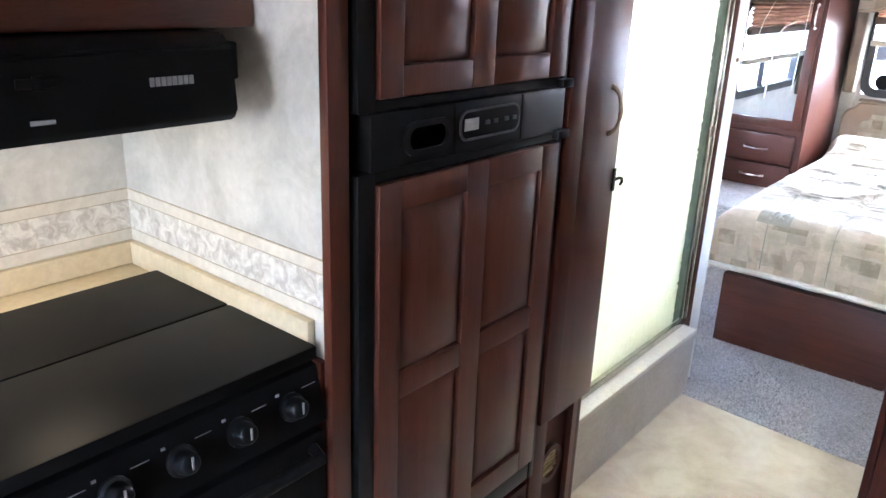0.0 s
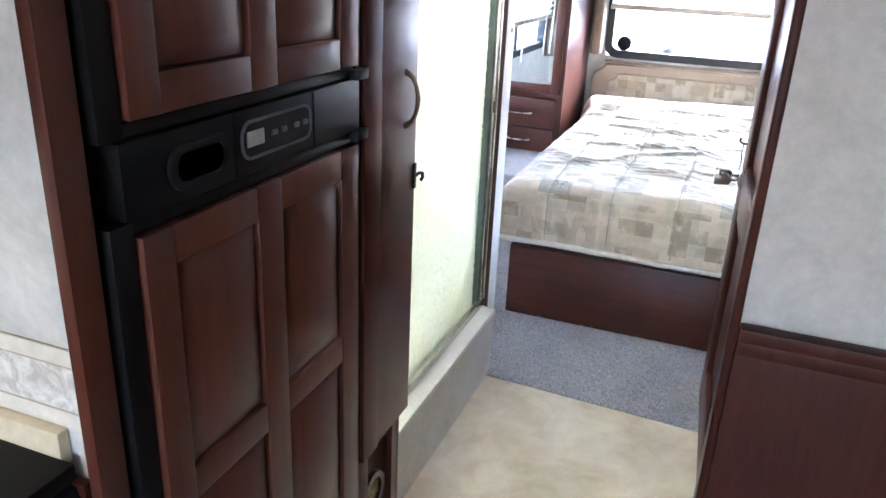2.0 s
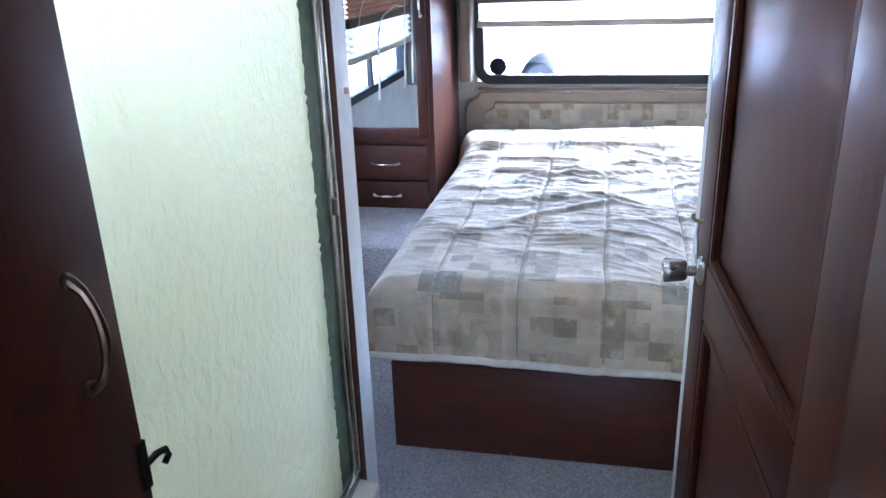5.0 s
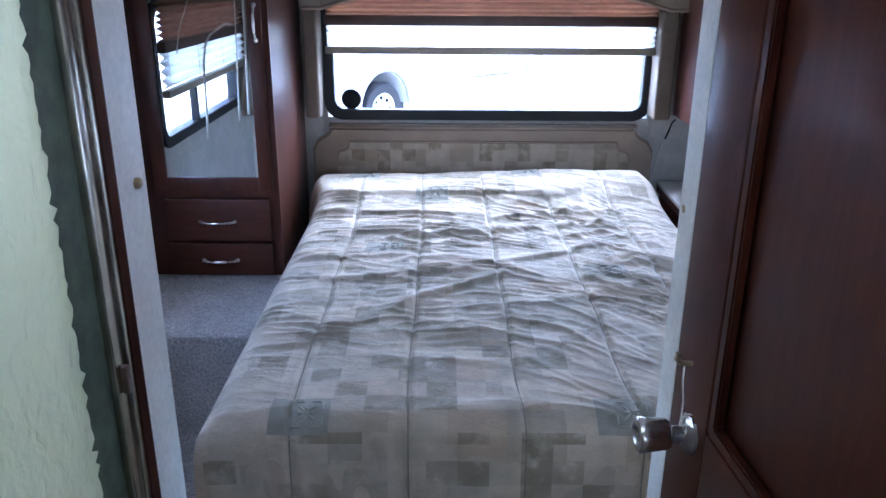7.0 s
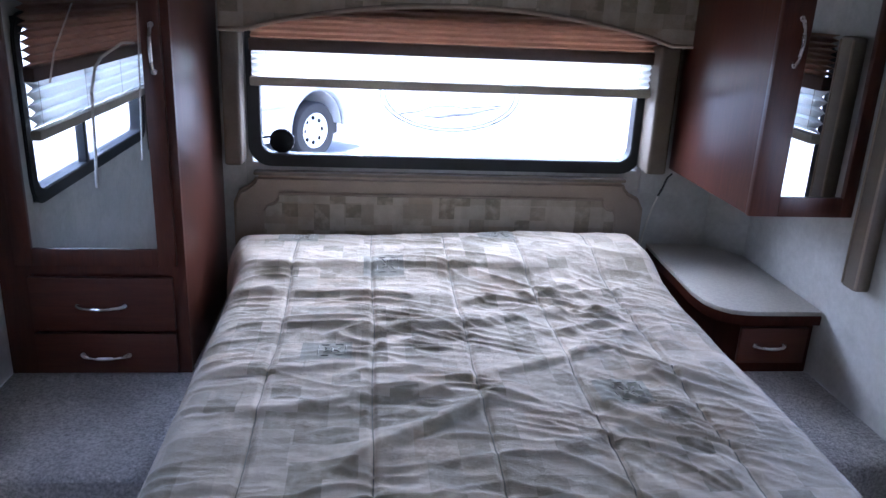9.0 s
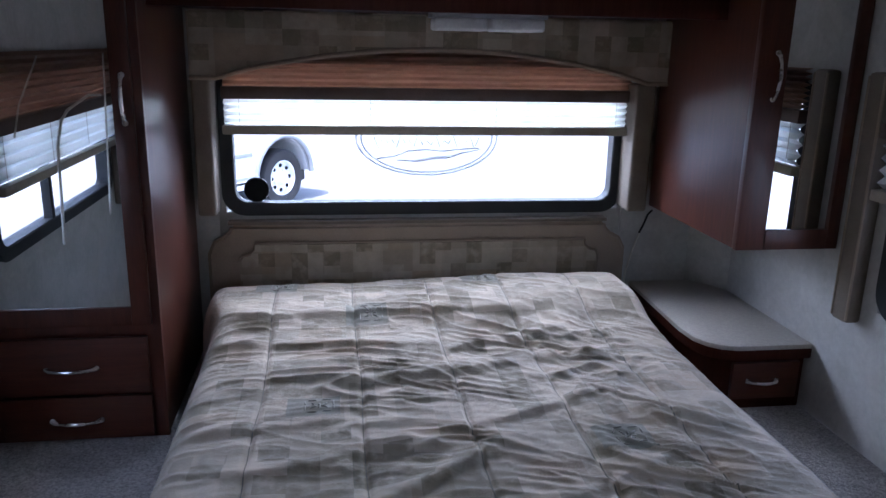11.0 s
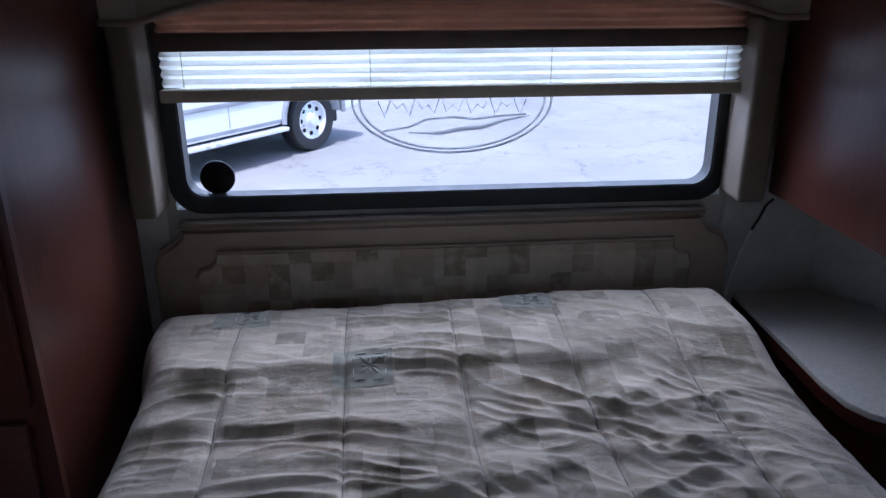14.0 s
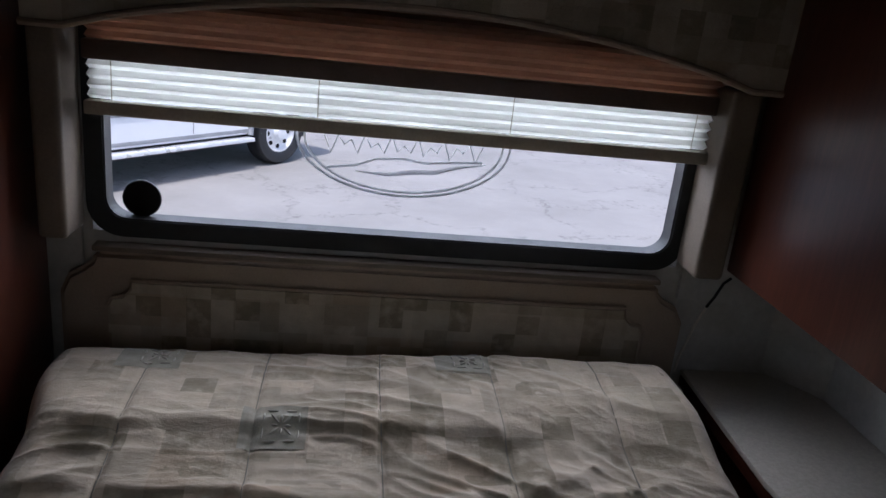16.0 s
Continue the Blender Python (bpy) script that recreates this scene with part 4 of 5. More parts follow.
def pleats(f, u0, u1, v0, v1, n_, depth, thick=0.0006):
    bm = bmesh.new()
    a = [bm.verts.new(f(u0, v0 + (v1 - v0) * k / (2 * n_), depth * (k % 2))) for k in range(2 * n_ + 1)]
    c = [bm.verts.new(f(u1, v0 + (v1 - v0) * k / (2 * n_), depth * (k % 2))) for k in range(2 * n_ + 1)]
    for k in range(2 * n_):
        bm.faces.new((a[k], c[k], c[k + 1], a[k + 1]))
    bmesh.ops.solidify(bm, geom=bm.faces[:], thickness=thick)
    return bm


def pleated_shade(f, u0, u1, low, mid, top, label):
    s = thing("pleated_shade", f((u0 + u1) / 2, low, 0), label, "window shade")
    part("bottom_rail", fbox(bmesh.new(), f, u0, u1, low, low + 0.032, 0.0, 0.034, 0.006), RAIL_TAN, s, "tan bottom rail")
    part("day_cloth", pleats(f, u0 + 0.006, u1 - 0.006, low + 0.033, mid, 4, 0.022), DAY, s, "white translucent pleats", smooth=False)
    part("middle_rail", fbox(bmesh.new(), f, u0, u1, mid + 0.001, mid + 0.045, 0.0, 0.034, 0.006), RAIL_BROWN, s, "brown middle rail")
    part("night_cloth", pleats(f, u0 + 0.006, u1 - 0.006, mid + 0.022, top, 9, 0.026), NIGHT, s, "brown opaque pleats", smooth=False)
    for k in range(4):
        u = u0 + (u1 - u0) * (0.04 + 0.92 * k / 3)
        part("lift_cord", tube(bmesh.new(), [f(u, low + 0.03, 0.0225), f(u, mid, 0.0225)], 0.0011, 5), RAIL_TAN, s)
    return s


FR = face_ny(YR)
window_unit("window_1", FR, WR[0] - 0.012, WR[1] - 0.012, WR[2] + 0.014, WR[3] + 0.014, "wide rear window in a black rounded frame")
FS = face_ny(2.614)
pleated_shade(FS, -0.112, 1.396, 1.240, 1.363, 1.57, "day and night pleated shade drawn partly down over the rear window")
FLW, FRW = face_px(XL), face_nx(XR)
ORIGIN = Vector((0, 0, 0))
window_unit("window_2", FLW, WL[0], WL[1], WL[2], WL[3], "side window with a sliding sash in a black frame", 1.13)
pleated_shade(face_px(XL + 0.03), WL[0] - 0.03, WL[1] + 0.03, 1.075, 1.255, 1.50, "day and night pleated shade over a side window")
window_unit("window_3", FRW, WRt[0], WRt[1], WRt[2], WRt[3], "side window in a black rounded frame", 1.0)
pleated_shade(face_nx(XR - 0.03), WRt[0] - 0.03, WRt[1] + 0.03, 1.155, 1.325, 1.50, "day and night pleated shade over a side window")

ORIGIN = Vector((0.012, 0, -0.014))
# round black disc and etched oval on the rear pane
solid("suction_disc", lathe(bmesh.new(), (-0.011, YR + 0.0295, 1.026), (0, -1, 0), [(0, 0.047), (0.005, 0.046), (0.009, 0.040), (0.011, 0.012)], 32), BLACK, "round black suction disc stuck on the rear window", "disc")
dc = thing("window_decal", (0.627, YR + 0.0285, 1.09), "pale etched oval decal with a hill outline on the glass", "decal")
for s in (1.0, 0.93):
    bm = tube(bmesh.new(), [(0.627 + 0.268 * s * math.cos(a), YR + 0.0285, 1.235 + 0.142 * s * math.sin(a)) for a in [2 * math.pi * k / 64 for k in range(65)]], 0.0036 * s, 5)
    part("oval_line", bm, ETCH, dc)
hill = [(-0.19, 1.155), (-0.12, 1.165), (-0.07, 1.185), (0.0, 1.19), (0.06, 1.183), (0.12, 1.190), (0.2, 1.195)]
part("hill_line", tube(bmesh.new(), [(0.627 + x, YR + 0.0285, z) for x, z in hill], 0.0034, 5), ETCH, dc)
hill = [(-0.12, 1.150), (-0.04, 1.146), (0.03, 1.158), (0.08, 1.160), (0.14, 1.178), (0.21, 1.19)]
part("hill_line", tube(bmesh.new(), [(0.627 + x, YR + 0.0285, z) for x, z in hill], [0.0015, 0.0055, 0.0070, 0.0060, 0.0045, 0.0015], 6), ETCH, dc)
peaks = [(-0.20 + 0.0166 * k, 1.235 - 0.03 * (k % 2) - 0.012 * math.sin(k * 1.7)) for k in range(25)]
part("tree_line", tube(bmesh.new(), [(0.627 + x, YR + 0.0285, z) for x, z in peaks], 0.0026, 5), ETCH, dc)

dc.location.z -= 0.013

# padded surround of the rear window
vl = thing("window_valance", (0.6, 2.5, 0.93), "padded fabric valance with an arched lower edge and two padded legs", "valance")
bm = bmesh.new()
arch = [(-0.195, 1.66), (1.49, 1.66), (1.49, 1.440)]
arch += [(1.40 - 1.51 * k / 16, 1.440 + 0.105 * math.sin(math.pi * k / 16) ** 0.8) for k in range(17)] + [(-0.195, 1.440)]
wall_prism(bm, arch, 2.475, 2.508)
bmesh.ops.bevel(bm, geom=[e for e in bm.edges if e.calc_face_angle(0) > 0.9], offset=0.008, segments=2, affect="EDGES")
part("fabric_board", bm, FABRIC, vl)
part("welt", tube(bmesh.new(), [(x, 2.476, z) for x, z in arch[2:]], 0.008, 8), PAD, vl)
for a, c in ((-0.200, -0.136), (1.379, 1.455)):
    part("leg", one(a, c, 2.51, YR - 0.002, 0.960, 1.437, 0.014, 3), PAD_LIGHT, vl, "beige padded leg")
for a, c in ((-0.195, WR[0] - 0.035), (WR[1] + 0.004, 1.455)):
    part("wall_trim", one(a, c, 2.625, YR - 0.001, 0.86, 1.43), PAPER, vl)

# overhead cabinet across the head of the bed and its lamp
oc = thing("overhead_cabinet", (0.6, 2.2, 1.66), "dark cherry overhead cabinet spanning the head of the bed", "cabinet")
part("carcass", one(-0.215, 1.445, 2.05, YR - 0.002, 1.665, ZC - 0.002, 0.003), WOOD_DARK, oc)
part("face_rail", one(-0.215, 1.445, 2.025, 2.049, 1.650, 1.72, 0.005), WOOD_DARK, oc)
for a, c in ((-0.205, 0.33), (0.335, 0.875), (0.88, 1.435)):
    panel_leaf(oc, "door", face_ny(2.049), a, c, 1.722, 1.965, 0.02, [a + 0.06, c - 0.06], [1.775, 1.915], WOOD_DARK)
lt = thing("ceiling_light", (0.77, 2.30, 1.66), "twin-lens reading lamp under the overhead cabinet, switched off", "lamp")
part("housing", one(0.585, 0.955, 2.24, 2.36, 1.645, 1.6645, 0.004), CAR_GREY, lt)
for a, c in ((0.592, 0.765), (0.775, 0.948)):
    part("lens", one(a, c, 2.246, 2.354, 1.606, 1.6445, 0.012, 3), DIFFUSER, lt, "milky plastic lens")

# ---- wardrobe ----
ORIGIN = Vector((0.004, 0, -0.014))

wd = thing("wardrobe", (-0.49, 2.28, PLAT + 0.015), "glossy cherry wardrobe with a mirrored door over two drawers", "wardrobe")
part("carcass", one(-0.757, -0.222, 1.975, YR - 0.003, PLAT + 0.015, ZC - 0.003, 0.003), WOOD, wd)
part("face_frame", boxes((-0.757, -0.665, 1.955, 1.9745, PLAT + 0.015, ZC - 0.003), (-0.262, -0.218, 1.955, 1.9745, PLAT + 0.015, ZC - 0.003), (-0.665, -0.262, 1.955, 1.9745, PLAT + 0.015, PLAT + 0.024), (-0.665, -0.262, 1.955, 1.9745, 0.745, 0.79), (-0.665, -0.262, 1.955, 1.9745, 1.88, ZC - 0.003)), WOOD, wd)
for z0, z1 in ((0.424, 0.556), (0.566, 0.738)):
    dw_ = part("drawer", one(-0.672, -0.256, 1.936, 1.954, z0, z1, 0.005), WOOD_H, wd)
    zc = (z0 + z1) / 2 - 0.004
    pull(dw_, (-0.535, 1.936, zc), (-0.400, 1.936, zc), (0, -1, 0))
md = part("door", boxes((-0.700, -0.648, 1.936, 1.954, 0.775, 1.885), (-0.292, -0.240, 1.936, 1.954, 0.775, 1.885), (-0.648, -0.292, 1.9362, 1.954, 0.775, 0.828), (-0.648, -0.292, 1.9362, 1.954, 1.83, 1.885), bev=0.003), WOOD, wd)
part("mirror_glass", one(-0.6475, -0.2925, 1.944, 1.948, 0.8285, 1.8295), MIRROR, md, "clear mirror glass")
pull(md, (-0.262, 1.936, 1.345), (-0.262, 1.936, 1.47), (0, -1, 0))

# ---- wall cabinet and nightstand in the other corner ----
ORIGIN = Vector((0.026, 0, -0.014))
wc = thing("wall_cabinet", (1.63, 2.2, 0.96), "glossy cherry wall cabinet with a mirrored door", "cabinet")
part("carcass", one(1.462, 1.797, 1.905, 2.54, 0.980, ZC - 0.003, 0.003), WOOD, wc)
md = part("door", boxes((1.460, 1.553, 1.880, 1.904, 0.978, 1.90), (1.757, 1.796, 1.880, 1.904, 0.978, 1.90), (1.553, 1.757, 1.8802, 1.904, 0.978, 1.040), (1.553, 1.757, 1.8802, 1.904, 1.84, 1.90), bev=0.004), WOOD, wc)
part("mirror_glass", one(1.5535, 1.7565, 1.890, 1.894, 1.0405, 1.8395), MIRROR, md, "clear mirror glass")
pull(md, (1.518, 1.880, 1.43), (1.518, 1.880, 1.56), (0, -1, 0))

ns = thing("nightstand", (1.6, 2.2, PLAT + 0.015), "built-in cherry nightstand with a grey laminate top and one drawer", "nightstand")
top = [(1.448, 2.632), (1.712, 2.632), (1.797, 2.482), (1.797, 1.922), (1.59, 1.922), (1.535, 1.925), (1.492, 1.940), (1.455, 1.972), (1.432, 2.02), (1.424, 2.11)]
part("top", prism(bmesh.new(), top, 0.629, 0.645, 0.003), LAMINATE, ns, "speckled grey laminate top")
part("edge_band", prism(bmesh.new(), [(x + 0.001, y + 0.001) for x, y in top], 0.594, 0.6285, 0.004), WOOD_DARK, ns)
part("body", prism(bmesh.new(), [(1.462, 2.62), (1.70, 2.62), (1.790, 2.48), (1.790, 1.946), (1.53, 1.946), (1.466, 2.05)], PLAT + 0.015, 0.5935), WOOD_DARK, ns)
nd = part("drawer", one(1.535, 1.768, 1.928, 1.945, 0.455, 0.582, 0.004), WOOD_H, ns)
pull(nd, (1.590, 1.928, 0.520), (1.690, 1.928, 0.520), (0, -1, 0))
cd = thing("lamp_cord", (1.40, 2.62, 0.655), "thin cord hanging from the wall cabinet to the nightstand", "cord")
part("lead", tube(bmesh.new(), [(1.412, 2.600, 0.652), (1.412, 2.592, 0.70), (1.430, 2.58, 0.80), (1.444, 2.565, 0.865)], 0.0038, 6), PIPING, cd, "pale cord sleeve")
part("plug_lead", tube(bmesh.new(), [(1.444, 2.565, 0.865), (1.452, 2.55, 0.90), (1.460, 2.535, 0.945), (1.475, 2.53, 0.963)], 0.0042, 6), BLACK, cd, "black lead")

# pull cords of the side window's shade
pc = thing("shade_cord", (XL + 0.075, 1.0, 0.84), "white pull cords looped beside a side window shade", "cord")
cx_ = XL + 0.078
part("cord_loop", tube(bmesh.new(), [(cx_, 0.76, 1.335), (cx_, 0.92, 1.345), (cx_, 1.05, 1.327), (cx_, 1.17, 1.310), (cx_, 1.25, 1.278), (cx_, 1.31, 1.20), (cx_, 1.325, 1.06), (cx_, 1.35, 0.86)], 0.0055, 7), PIPING, pc, "thick white cord")
part("cord_strand", tube(bmesh.new(), [(cx_, 0.67, 1.50), (cx_, 0.72, 1.17), (cx_, 0.775, 0.84)], 0.0035, 6), PIPING, pc)
part("cord_strand", tube(bmesh.new(), [(cx_, 1.41, 1.50), (cx_, 1.60, 1.36), (cx_, 1.66, 1.27)], 0.003, 6), PIPING, pc)
part("wand", tube(bmesh.new(), [(cx_, 0.50, 1.48), (cx_, 0.53, 1.10), (cx_, 0.565, 0.84)], 0.006, 7), PIPING, pc)
# padded legs beside the side windows
ORIGIN = Vector((0, 0, 0))
for f, y0, y1, deep in ((FRW, 1.728, 1.798, 0.050), (FLW, 0.255, 0.325, 0.085)):
    sp = thing("window_side_pad", f((y0 + y1) / 2, 0.775, 0.04), "beige padded side of a window valance with a corded edge", "valance")
    part("padding", fbox(bmesh.new(), f, y0, y1, 0.775, 1.50, 0.001, deep, 0.012), PAD_LIGHT, sp)
    part("welt", tube(bmesh.new(), [f(y0 + 0.003, 0.785, deep - 0.002), f(y0 + 0.003, 1.49, deep - 0.002)], 0.0045, 7), PAD, sp)
    part("welt", tube(bmesh.new(), [f(y1 - 0.003, 0.785, deep - 0.002), f(y1 - 0.003, 1.49, deep - 0.002)], 0.0045, 7), PAD, sp)

# ---- bed ----
ORIGIN = Vector((0, 0, 0))

BX0, BX1, BY0, BY1 = -0.069, 1.360, 0.515, 2.545
bed = thing("bed", (0.62, 1.5, 0), "double bed on a cherry box base", "bed")
part("base", one(BX0, BX1, BY0, BY1, 0.011, 0.335, 0.004), WOOD_H, bed, "cherry veneered box base")
part("mattress", one(BX0 + 0.005, BX1 - 0.005, BY0 + 0.01, BY1 - 0.03, 0.336, 0.62, 0.05, 4), PIPING, bed)

ORIGIN = Vector((0.012, 0, -0.014))
hbd = thing("headboard", (0.6, 2.58, 0.5), "taupe padded headboard with a fabric inset with scalloped corners", "headboard")
bm = bmesh.new()
out = [(-0.19, 0.45), (1.415, 0.45), (1.415, 0.80), (1.390, 0.845), (1.350, 0.865), (1.332, 0.885), (1.328, 0.906), (-0.105, 0.906), (-0.112, 0.885), (-0.135, 0.865), (-0.170, 0.845), (-0.19, 0.80)]
wall_prism(bm, out, 2.586, 2.636)
bmesh.ops.bevel(bm, geom=[e for e in bm.edges if e.calc_face_angle(0) > 0.9], offset=0.012, segments=3, affect="EDGES")
part("frame", bm, PAD, hbd)
ins = [(-0.075, 0.46), (1.300, 0.46), (1.300, 0.775), (1.288, 0.795), (1.262, 0.800), (1.246, 0.818), (1.242, 0.842), (-0.017, 0.842), (-0.021, 0.818), (-0.037, 0.800), (-0.062, 0.795), (-0.075, 0.775)]
bm = bmesh.new()
wall_prism(bm, ins, 2.574, 2.594)
bmesh.ops.bevel(bm, geom=[e for e in bm.edges if e.calc_face_angle(0) > 0.9], offset=0.006, segments=2, affect="EDGES")
part("inset", bm, FABRIC, hbd, "patchwork fabric inset")
part("welt", tube(bmesh.new(), [(x, 2.577, z) for x, z in ins[1:]], 0.005, 6), PAD, hbd)
part("ledge", one(-0.112, 1.332, 2.592, YR - 0.004, 0.907, 0.921, 0.004), PAD_LIGHT, hbd)


ORIGIN = Vector((0, 0, 0))


def smooth_step(a, c, x):
    s = min(max((x - a) / (c - a), 0.0), 1.0)
    return s * s * (3 - 2 * s)


QX0, QX1, QYF, QYH, QTOP, QDROP, QR = BX0 - 0.056, BX1 + 0.022, BY0 - 0.034, 2.550, 0.645, 0.264, 0.085
QCX, QHW, QARC = (QX0 + QX1) / 2, (QX1 - QX0) / 2, QR * math.pi / 2


def fold(s):
    """(out, down) of cloth going over an edge, at the distance s past the start of the curve."""
    if s <= 0:
        return s, 0.0
    if s < QARC:
        return QR * math.sin(s / QR), QR * (1 - math.cos(s / QR))
    return QR + 0.035 * (s - QARC), QR + (s - QARC)


def seam_gap(x, y):
    k = (x - 0.085 - 0.012 * noise.noise((y * 2, 0, 0)) + 2.62) % 0.262
    return min(k, 0.262 - k)


def ridge(u, v, k, sharp):
    """Pulled cloth: narrow crests with broad hollows between them, from 0 to 1."""
    return max(0.0, 1.0 - 1.9 * abs(noise.noise((u, v, k)))) ** sharp


# long folds pulled across the bed: from x, to x, from y, to y, height, width
FOLDS = ((-0.12, 0.93, 2.165, 2.160, 0.017, 0.026), (-0.12, 0.60, 2.005, 1.960, 0.017, 0.028), (0.30, 0.86, 1.715, 1.830, 0.018, 0.028),
         (0.28, 0.70, 1.08, 1.385, 0.018, 0.026), (-0.05, 0.30, 1.48, 1.50, 0.012, 0.022), (0.55, 1.00, 1.42, 1.60, 0.013, 0.024),
         (0.05, 0.45, 1.28, 1.36, 0.012, 0.022), (0.72, 1.15, 1.10, 1.32, 0.010, 0.022), (0.62, 1.02, 1.92, 2.03, 0.012, 0.022))


def quilt_point(a, t):
    """The quilt's surface: a runs across the bed from its middle line, t from the head to the hem at the foot."""
    oy, dy = fold(t - (QYH - QYF - QR))
    y = QYF + QR - oy if t > QYH - QYF - QR else QYH - t
    ox, dx = fold(abs(a) - (QHW - QR))
    x = QCX + math.copysign(QHW - QR + ox, a) if abs(a) > QHW - QR else QCX + a
    down = max(dx, dy) if min(dx, dy) < 1e-6 else (dx ** 4 + dy ** 4) ** 0.25
    down = min(down, QDROP + 0.01)
    z = QTOP - down
    flat = 1.0 - smooth_step(0.0, 0.07, down)
    # pillows under the head end, sag towards the foot
    head = smooth_step(2.10, 2.28, y)
    z += flat * (0.042 * smooth_step(1.9, 2.25, y) + 0.014 * head * (1 - smooth_step(2.42, 2.54, y)) - 0.012 * smooth_step(1.4, 0.6, y))
    z -= flat * 0.045 * smooth_step(2.46, 2.54, y) - flat * 0.026 * smooth_step(0.30, 1.0, x) * head * (1 - smooth_step(2.47, 2.54, y))
    x -= 0.05 * smooth_step(2.15, 2.4, y) * smooth_step(0.05, -0.08, x)
    # creases: long ones across the bed, slanting ones on the far side, small crumples between
    slant = 0.50 * smooth_step(0.40, 1.2, x)
    ys = y + slant * (x - 0.40)
    bunch = smooth_step(0.62, 0.95, y) * (1 - 0.55 * smooth_step(2.05, 2.35, y))
    where = 0.30 + 0.70 * bunch
    wy = ys + 0.085 * noise.noise((x * 1.9, y * 2.3, 1.0)) + 0.026 * noise.noise((x * 5.5, y * 6.0, 2.0))
    broad = ridge(x * 1.9, wy * 6.5, 3.0, 2.0) * max(0.0, 0.35 + 1.3 * noise.noise((x * 1.4, ys * 3.2, 5.0)))
    mid = ridge(x * 3.2, wy * 13.0, 7.0, 2.6) * max(0.0, 0.40 + 1.3 * noise.noise((x * 2.2, ys * 4.5, 11.0)))
    fine = ridge(x * 6.5, wy * 24.0, 13.0, 2.2) * max(0.05, 0.45 + 1.2 * noise.noise((x * 3.1, ys * 5.5, 17.0)))
    lift = 0.0075 * broad + 0.0115 * mid + 0.0092 * fine + 0.0026 * noise.noise((x * 22, y * 38, 2.0))
    for x0, x1, ya, yb, high, wide in FOLDS:
        s = (x - x0) / (x1 - x0)
        if -0.15 < s < 1.15:
            off = y - ya - (yb - ya) * s - 0.014 * noise.noise((x * 5, ya * 9, 4.0)) - 0.008
            wide *= 1.0 + 0.4 * noise.noise((x * 4, ya * 5, 8.0))
            ends = smooth_step(-0.15, 0.15, s) * (1 - smooth_step(0.80, 1.15, s))
            lift += high * ends * (0.75 + 0.5 * noise.noise((x * 7, ya * 3, 6.0))) * math.exp(-(off / (wide * (1.7 if off > 0 else 0.75))) ** 2)
    crush = max(0.0, 1 - ((x - 1.05) ** 2 / 0.08 + (y - 1.75) ** 2 / 0.20))
    lift += crush * (0.013 * ridge(x * 6.5, y * 7.5, 23.0, 2.0) + 0.006 * ridge(x * 14, y * 14, 29.0, 1.8))
    z += (flat + 0.10) * where * lift * (1 - 0.5 * smooth_step(1.15, 1.32, x)) * (1 - 0.5 * smooth_step(0.05, -0.10, x))
    gap = seam_gap(x, y)
    z -= 0.006 * (1 - 0.7 * smooth_step(2.25, 2.42, y)) * math.exp(-(gap / 0.006) ** 2) * (flat + 0.15)
    z += 0.0012 * flat * (1 - math.exp(-(gap / 0.03) ** 2))
    # the hanging cloth
    hang = smooth_step(0.05, 0.2, down)
    wave = 0.010 * hang * (noise.noise((x * 5 + 2, y * 5, 0.5)) + 0.5 * noise.noise((x * 16, z * 6, 8.5)))
    if dy > 0.05:
        y += 0.006 * math.exp(-(gap / 0.010) ** 2) - wave - 0.004 * hang * noise.noise((x * 30, z * 12, 3.5))
    if dx > 0.05:
        x += math.copysign(wave, a)
    if down > QDROP - 0.03:
        z += 0.003 * math.sin(x * 4.2 + 0.8) * (dy > 0.2) + 0.005 * math.sin(y * 4.0) * (dx > 0.2)
    return Vector((x, y, z))


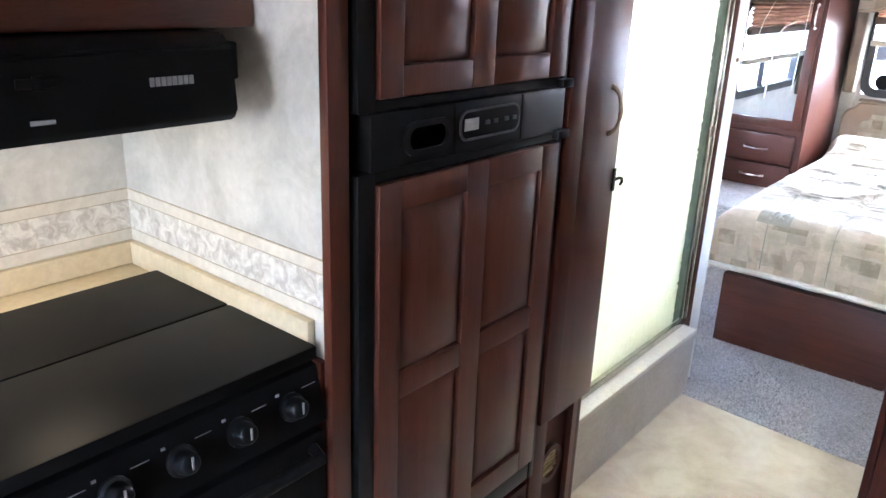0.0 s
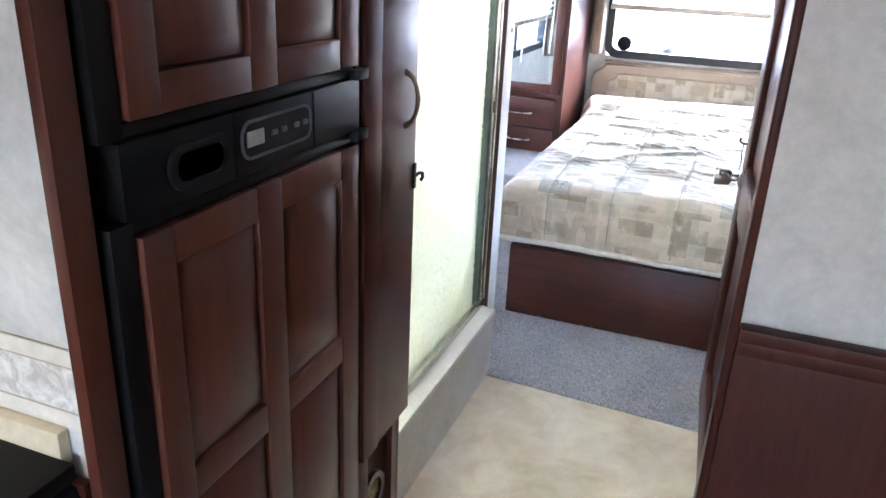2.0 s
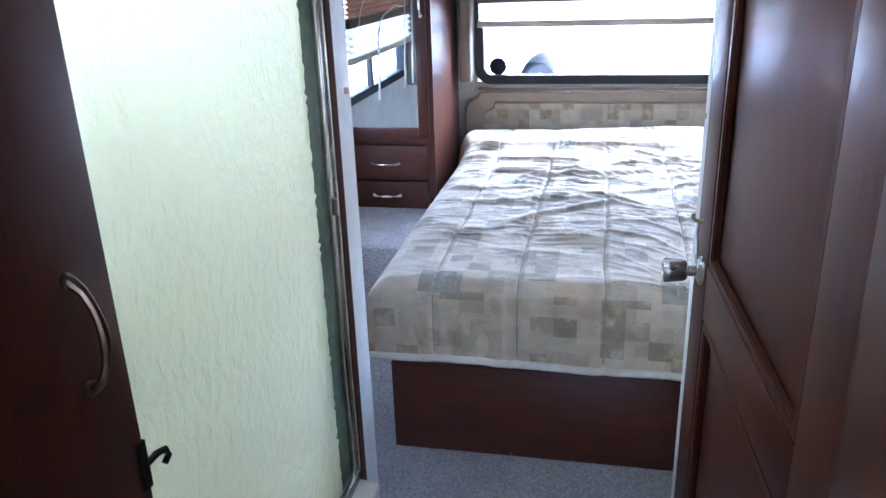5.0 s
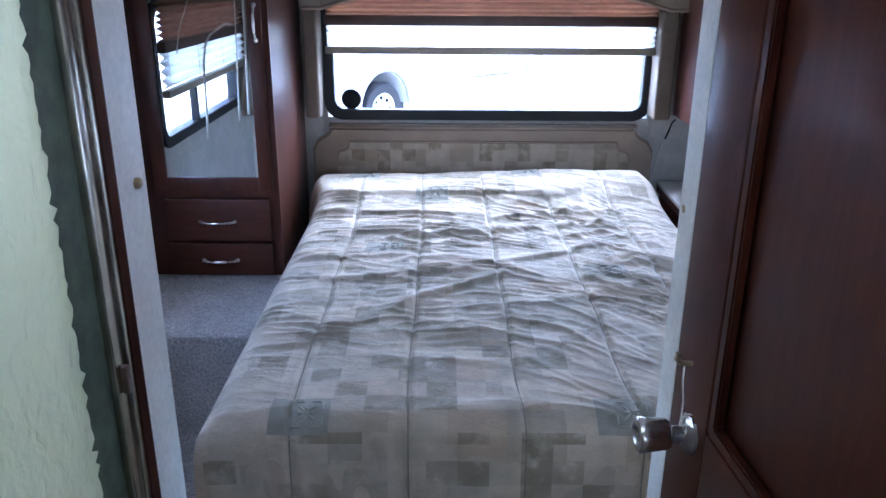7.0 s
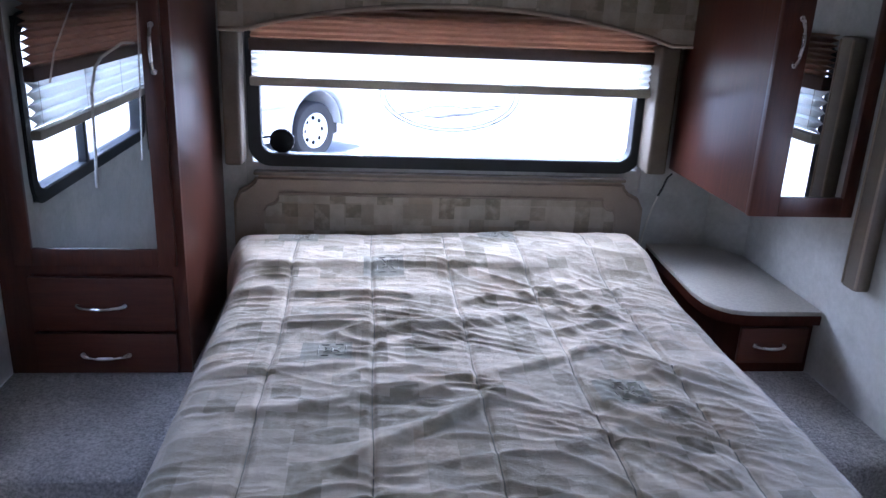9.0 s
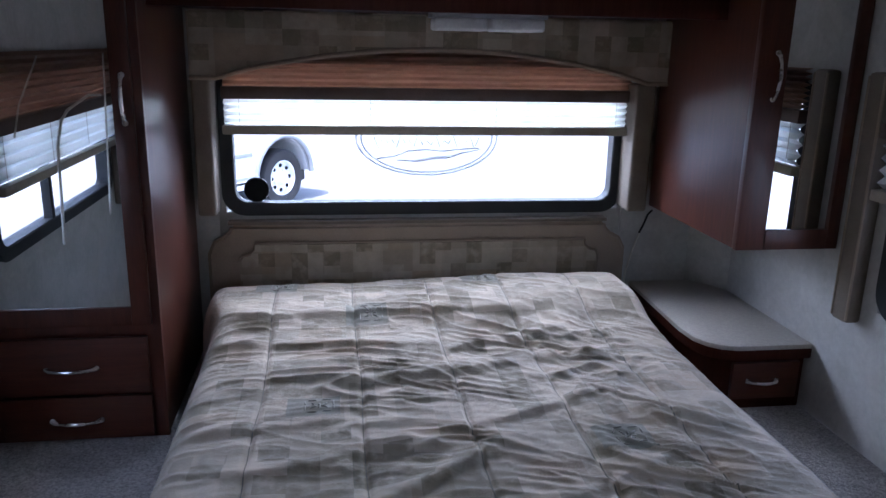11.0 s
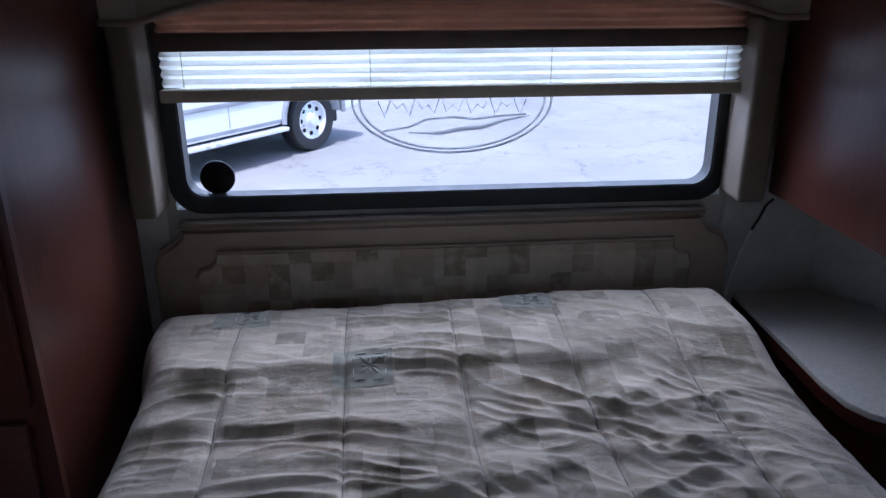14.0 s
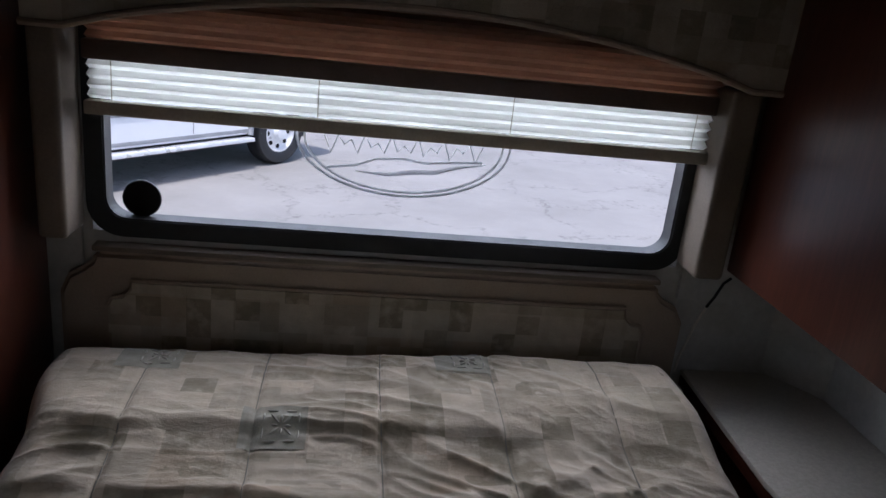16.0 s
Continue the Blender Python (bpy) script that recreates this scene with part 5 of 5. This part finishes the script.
def quilt():
    nx, ny = 300, 520
    ax, ay = QHW - QR + QARC + QDROP - QR, (QYH - QYF) - QR + QARC + QDROP - QR
    grid = [[quilt_point(-ax + 2 * ax * i / nx, ay * j / ny) for i in range(nx + 1)] for j in range(ny + 1)]
    bm = bmesh.new()
    vs = [[bm.verts.new(p) for p in row] for row in grid]
    for j in range(ny):
        for i in range(nx):
            bm.faces.new((vs[j][i], vs[j + 1][i], vs[j + 1][i + 1], vs[j][i + 1]))
    for f_ in bm.faces:
        f_.smooth = True
    q = solid("quilt", bm, QUILT, "grey and sand patchwork quilt, crumpled, spread over the bed", "quilt", smooth=False)
    hem = [grid[j][0] for j in range(0, ny + 1, 2)] + [grid[ny][i] for i in range(2, nx + 1, 2)] + [grid[j][nx] for j in range(ny - 2, -1, -2)]
    part("binding", tube(bmesh.new(), [p + Vector((0, 0, -0.004)) for p in hem], 0.013, 8), PIPING, q, "cream padded binding")
    foot = QYH - QYF - QR

    def near(a, t, up):
        p, px, py = quilt_point(a, t), quilt_point(a + 0.004, t), quilt_point(a, t + 0.004)
        return p + (py - p).cross(px - p).normalized() * up

    # stitched seams down the length
    for i in range(6):
        pts = []
        for k in range(201):
            t = 0.02 + (ay - 0.04) * k / 200
            y = max(QYH - t, QYF)
            pts.append(near(0.085 + 0.012 * noise.noise((y * 2, 0, 0)) + 0.262 * i - QCX, t, 0.0004))
        part("seam", tube(bmesh.new(), pts, 0.0019, 5), THREAD, q, "taupe stitched seam")

    # woven squares with a star of pale scrolls
    for x, t in ((0.118, foot + 0.030), (0.850, foot + 0.030), (0.40, 0.385), (0.82, 0.12), (0.10, 0.13), (0.24, 0.95), (0.98, 1.18)):
        a = x - QCX
        pb = bmesh.new()
        pv = [[pb.verts.new(near(a - 0.082 + 0.0056 * i, t - 0.052 + 0.0054 * j, 0.0024)) for i in range(25)] for j in range(21)]
        for j in range(20):
            for i in range(24):
                pb.faces.new((pv[j][i], pv[j + 1][i], pv[j + 1][i + 1], pv[j][i + 1]))
        sq = part("woven_square", pb, OLIVE, q, "olive woven square")
        for k in range(8):
            an = k * math.pi / 4
            r0, r1 = 0.007, 0.030 if k % 2 else 0.020
            pts = [near(a + (r0 + (r1 - r0) * m_ / 4) * math.cos(an), t + (r0 + (r1 - r0) * m_ / 4) * math.sin(an), 0.0036) for m_ in range(5)]
            part("star_ray", tube(bmesh.new(), pts, [0.0012, 0.0030, 0.0036, 0.0026, 0.0010], 5), SCROLL, sq)
        for u, v in ((-1, 0), (1, 0), (0, -1), (0, 1)):
            for side in (-1, 1):
                pts = [near(a + 0.036 * u + side * v * (0.008 + 0.022 * m_ / 4), t + 0.036 * v + side * u * (0.008 + 0.022 * m_ / 4), 0.0036) for m_ in range(5)]
                part("border_stitch", tube(bmesh.new(), pts, [0.0010, 0.0022, 0.0024, 0.0022, 0.0010], 5), SCROLL, sq)
    return q


quilt()

# ---- outdoors ----
ORIGIN = Vector((0, 0, 0))

GZ = -0.87
gm = bmesh.new()
bmesh.ops.create_grid(gm, x_segments=2, y_segments=2, size=400)
bmesh.ops.translate(gm, verts=gm.verts, vec=(0, 0, GZ))
solid("ground", gm, DIRT, "pale dusty cracked ground of a sales lot", "ground", "structure")


def truck(m):
    """A pickup, built along +y with its near side at x = 0."""
    t = thing("pickup_truck", (0, 0, 0), "white pickup truck with bright running boards on pale ground", "truck")
    # body side with a wheel arch at each end, as (y, z) outlines
    def arch_line(c, r):
        return [(c - r * math.cos(math.pi * k / 10), 0.42 + r * math.sin(math.pi * k / 10)) for k in range(11)]
    out = [(-5.5, 0.5)] + arch_line(-4.3, 0.50) + arch_line(0.0, 0.50) + [(0.85, 0.45), (0.92, 0.62), (0.90, 1.02), (0.75, 1.16), (-0.55, 1.22), (-5.5, 1.24)]
    bm = bmesh.new()
    a, c = [bm.verts.new((0.0, y, z)) for y, z in out], [bm.verts.new((-1.9, y, z)) for y, z in out]
    k = len(out)
    fs = [bm.faces.new(a), bm.faces.new(c[::-1])] + [bm.faces.new((a[(i + 1) % k], a[i], c[i], c[(i + 1) % k])) for i in range(k)]
    bmesh.ops.recalc_face_normals(bm, faces=fs)
    bmesh.ops.bevel(bm, geom=[e for e in bm.edges if e.calc_face_angle(0) > 0.6], offset=0.03, segments=2, affect="EDGES")
    part("body", bm, CAR_WHITE, t)
    bm = bmesh.new()
    out = [(-2.5, 1.22), (-0.6, 1.20), (-1.05, 1.75), (-1.3, 1.82), (-2.25, 1.82), (-2.45, 1.74)]
    a, c = [bm.verts.new((-0.08 - 0.14 * (z > 1.5), y, z)) for y, z in out], [bm.verts.new((-1.82 + 0.14 * (z > 1.5), y, z)) for y, z in out]
    fs = [bm.faces.new(a), bm.faces.new(c[::-1])] + [bm.faces.new((a[(i + 1) % 6], a[i], c[i], c[(i + 1) % 6])) for i in range(6)]
    bmesh.ops.recalc_face_normals(bm, faces=fs)
    part("cab", bm, CAR_WHITE, t)
    part("side_window", one(-0.16, -0.11, -2.3, -1.15, 1.30, 1.68, 0.02), BLACK_GLOSS, t)
    part("running_board", one(-0.06, 0.07, -3.5, -0.50, 0.345, 0.395, 0.018), RIM, t, "bright running board")
    part("rocker_trim", one(0.001, 0.014, -3.5, -0.52, 0.45, 0.49, 0.005), CAR_GREY, t)
    part("door_gap", one(0.0005, 0.003, -1.335, -1.325, 0.5, 1.2), CAR_GREY, t)
    part("side_moulding", one(0.001, 0.016, -2.7, -0.58, 0.74, 0.79, 0.006), CAR_GREY, t)
    part("underbody", one(-1.7, -0.25, -5.2, 0.7, 0.24, 0.45, 0.03), RUBBER, t)
    for y in (-4.3, 0.0):
        flare = [(y - 0.53 * math.cos(math.pi * k / 16), 0.42 + 0.53 * math.sin(math.pi * k / 16)) for k in range(17)]
        part("wheel_arch", tube(bmesh.new(), [(0.012, p, q) for p, q in flare], 0.035, 8), CAR_GREY, t)
        for x, s in ((-0.13, 1), (-1.77, -1)):
            w = part("wheel", lathe(bmesh.new(), (x - 0.12 * s, y, 0.385), (s, 0, 0), [(0, 0.25), (0.0, 0.36), (0.03, 0.385), (0.20, 0.385), (0.235, 0.36), (0.24, 0.26), (0.225, 0.236), (0.13, 0.234)], 36), RUBBER, t, "black tyre")
            rim = part("rim", lathe(bmesh.new(), (x - 0.10 * s, y, 0.385), (s, 0, 0), [(0.10, 0.235), (0.205, 0.236), (0.208, 0.222), (0.150, 0.205), (0.165, 0.11), (0.190, 0.085), (0.235, 0.07), (0.24, 0.03)], 32), RIM, w, "bright steel rim")
            for k in range(8):
                an = 2 * math.pi * k / 8
                part("rim_hole", lathe(bmesh.new(), (x + 0.052 * s, y + 0.165 * math.cos(an), 0.385 + 0.165 * math.sin(an)), (s, 0, 0), [(0.0, 0.028), (0.012, 0.028)], 10), BLACK, w)
    t.matrix_basis = m @ Matrix.Scale(1.12, 4)


truck(pose(-0.44, 11.25, GZ, 0, 0, -39))
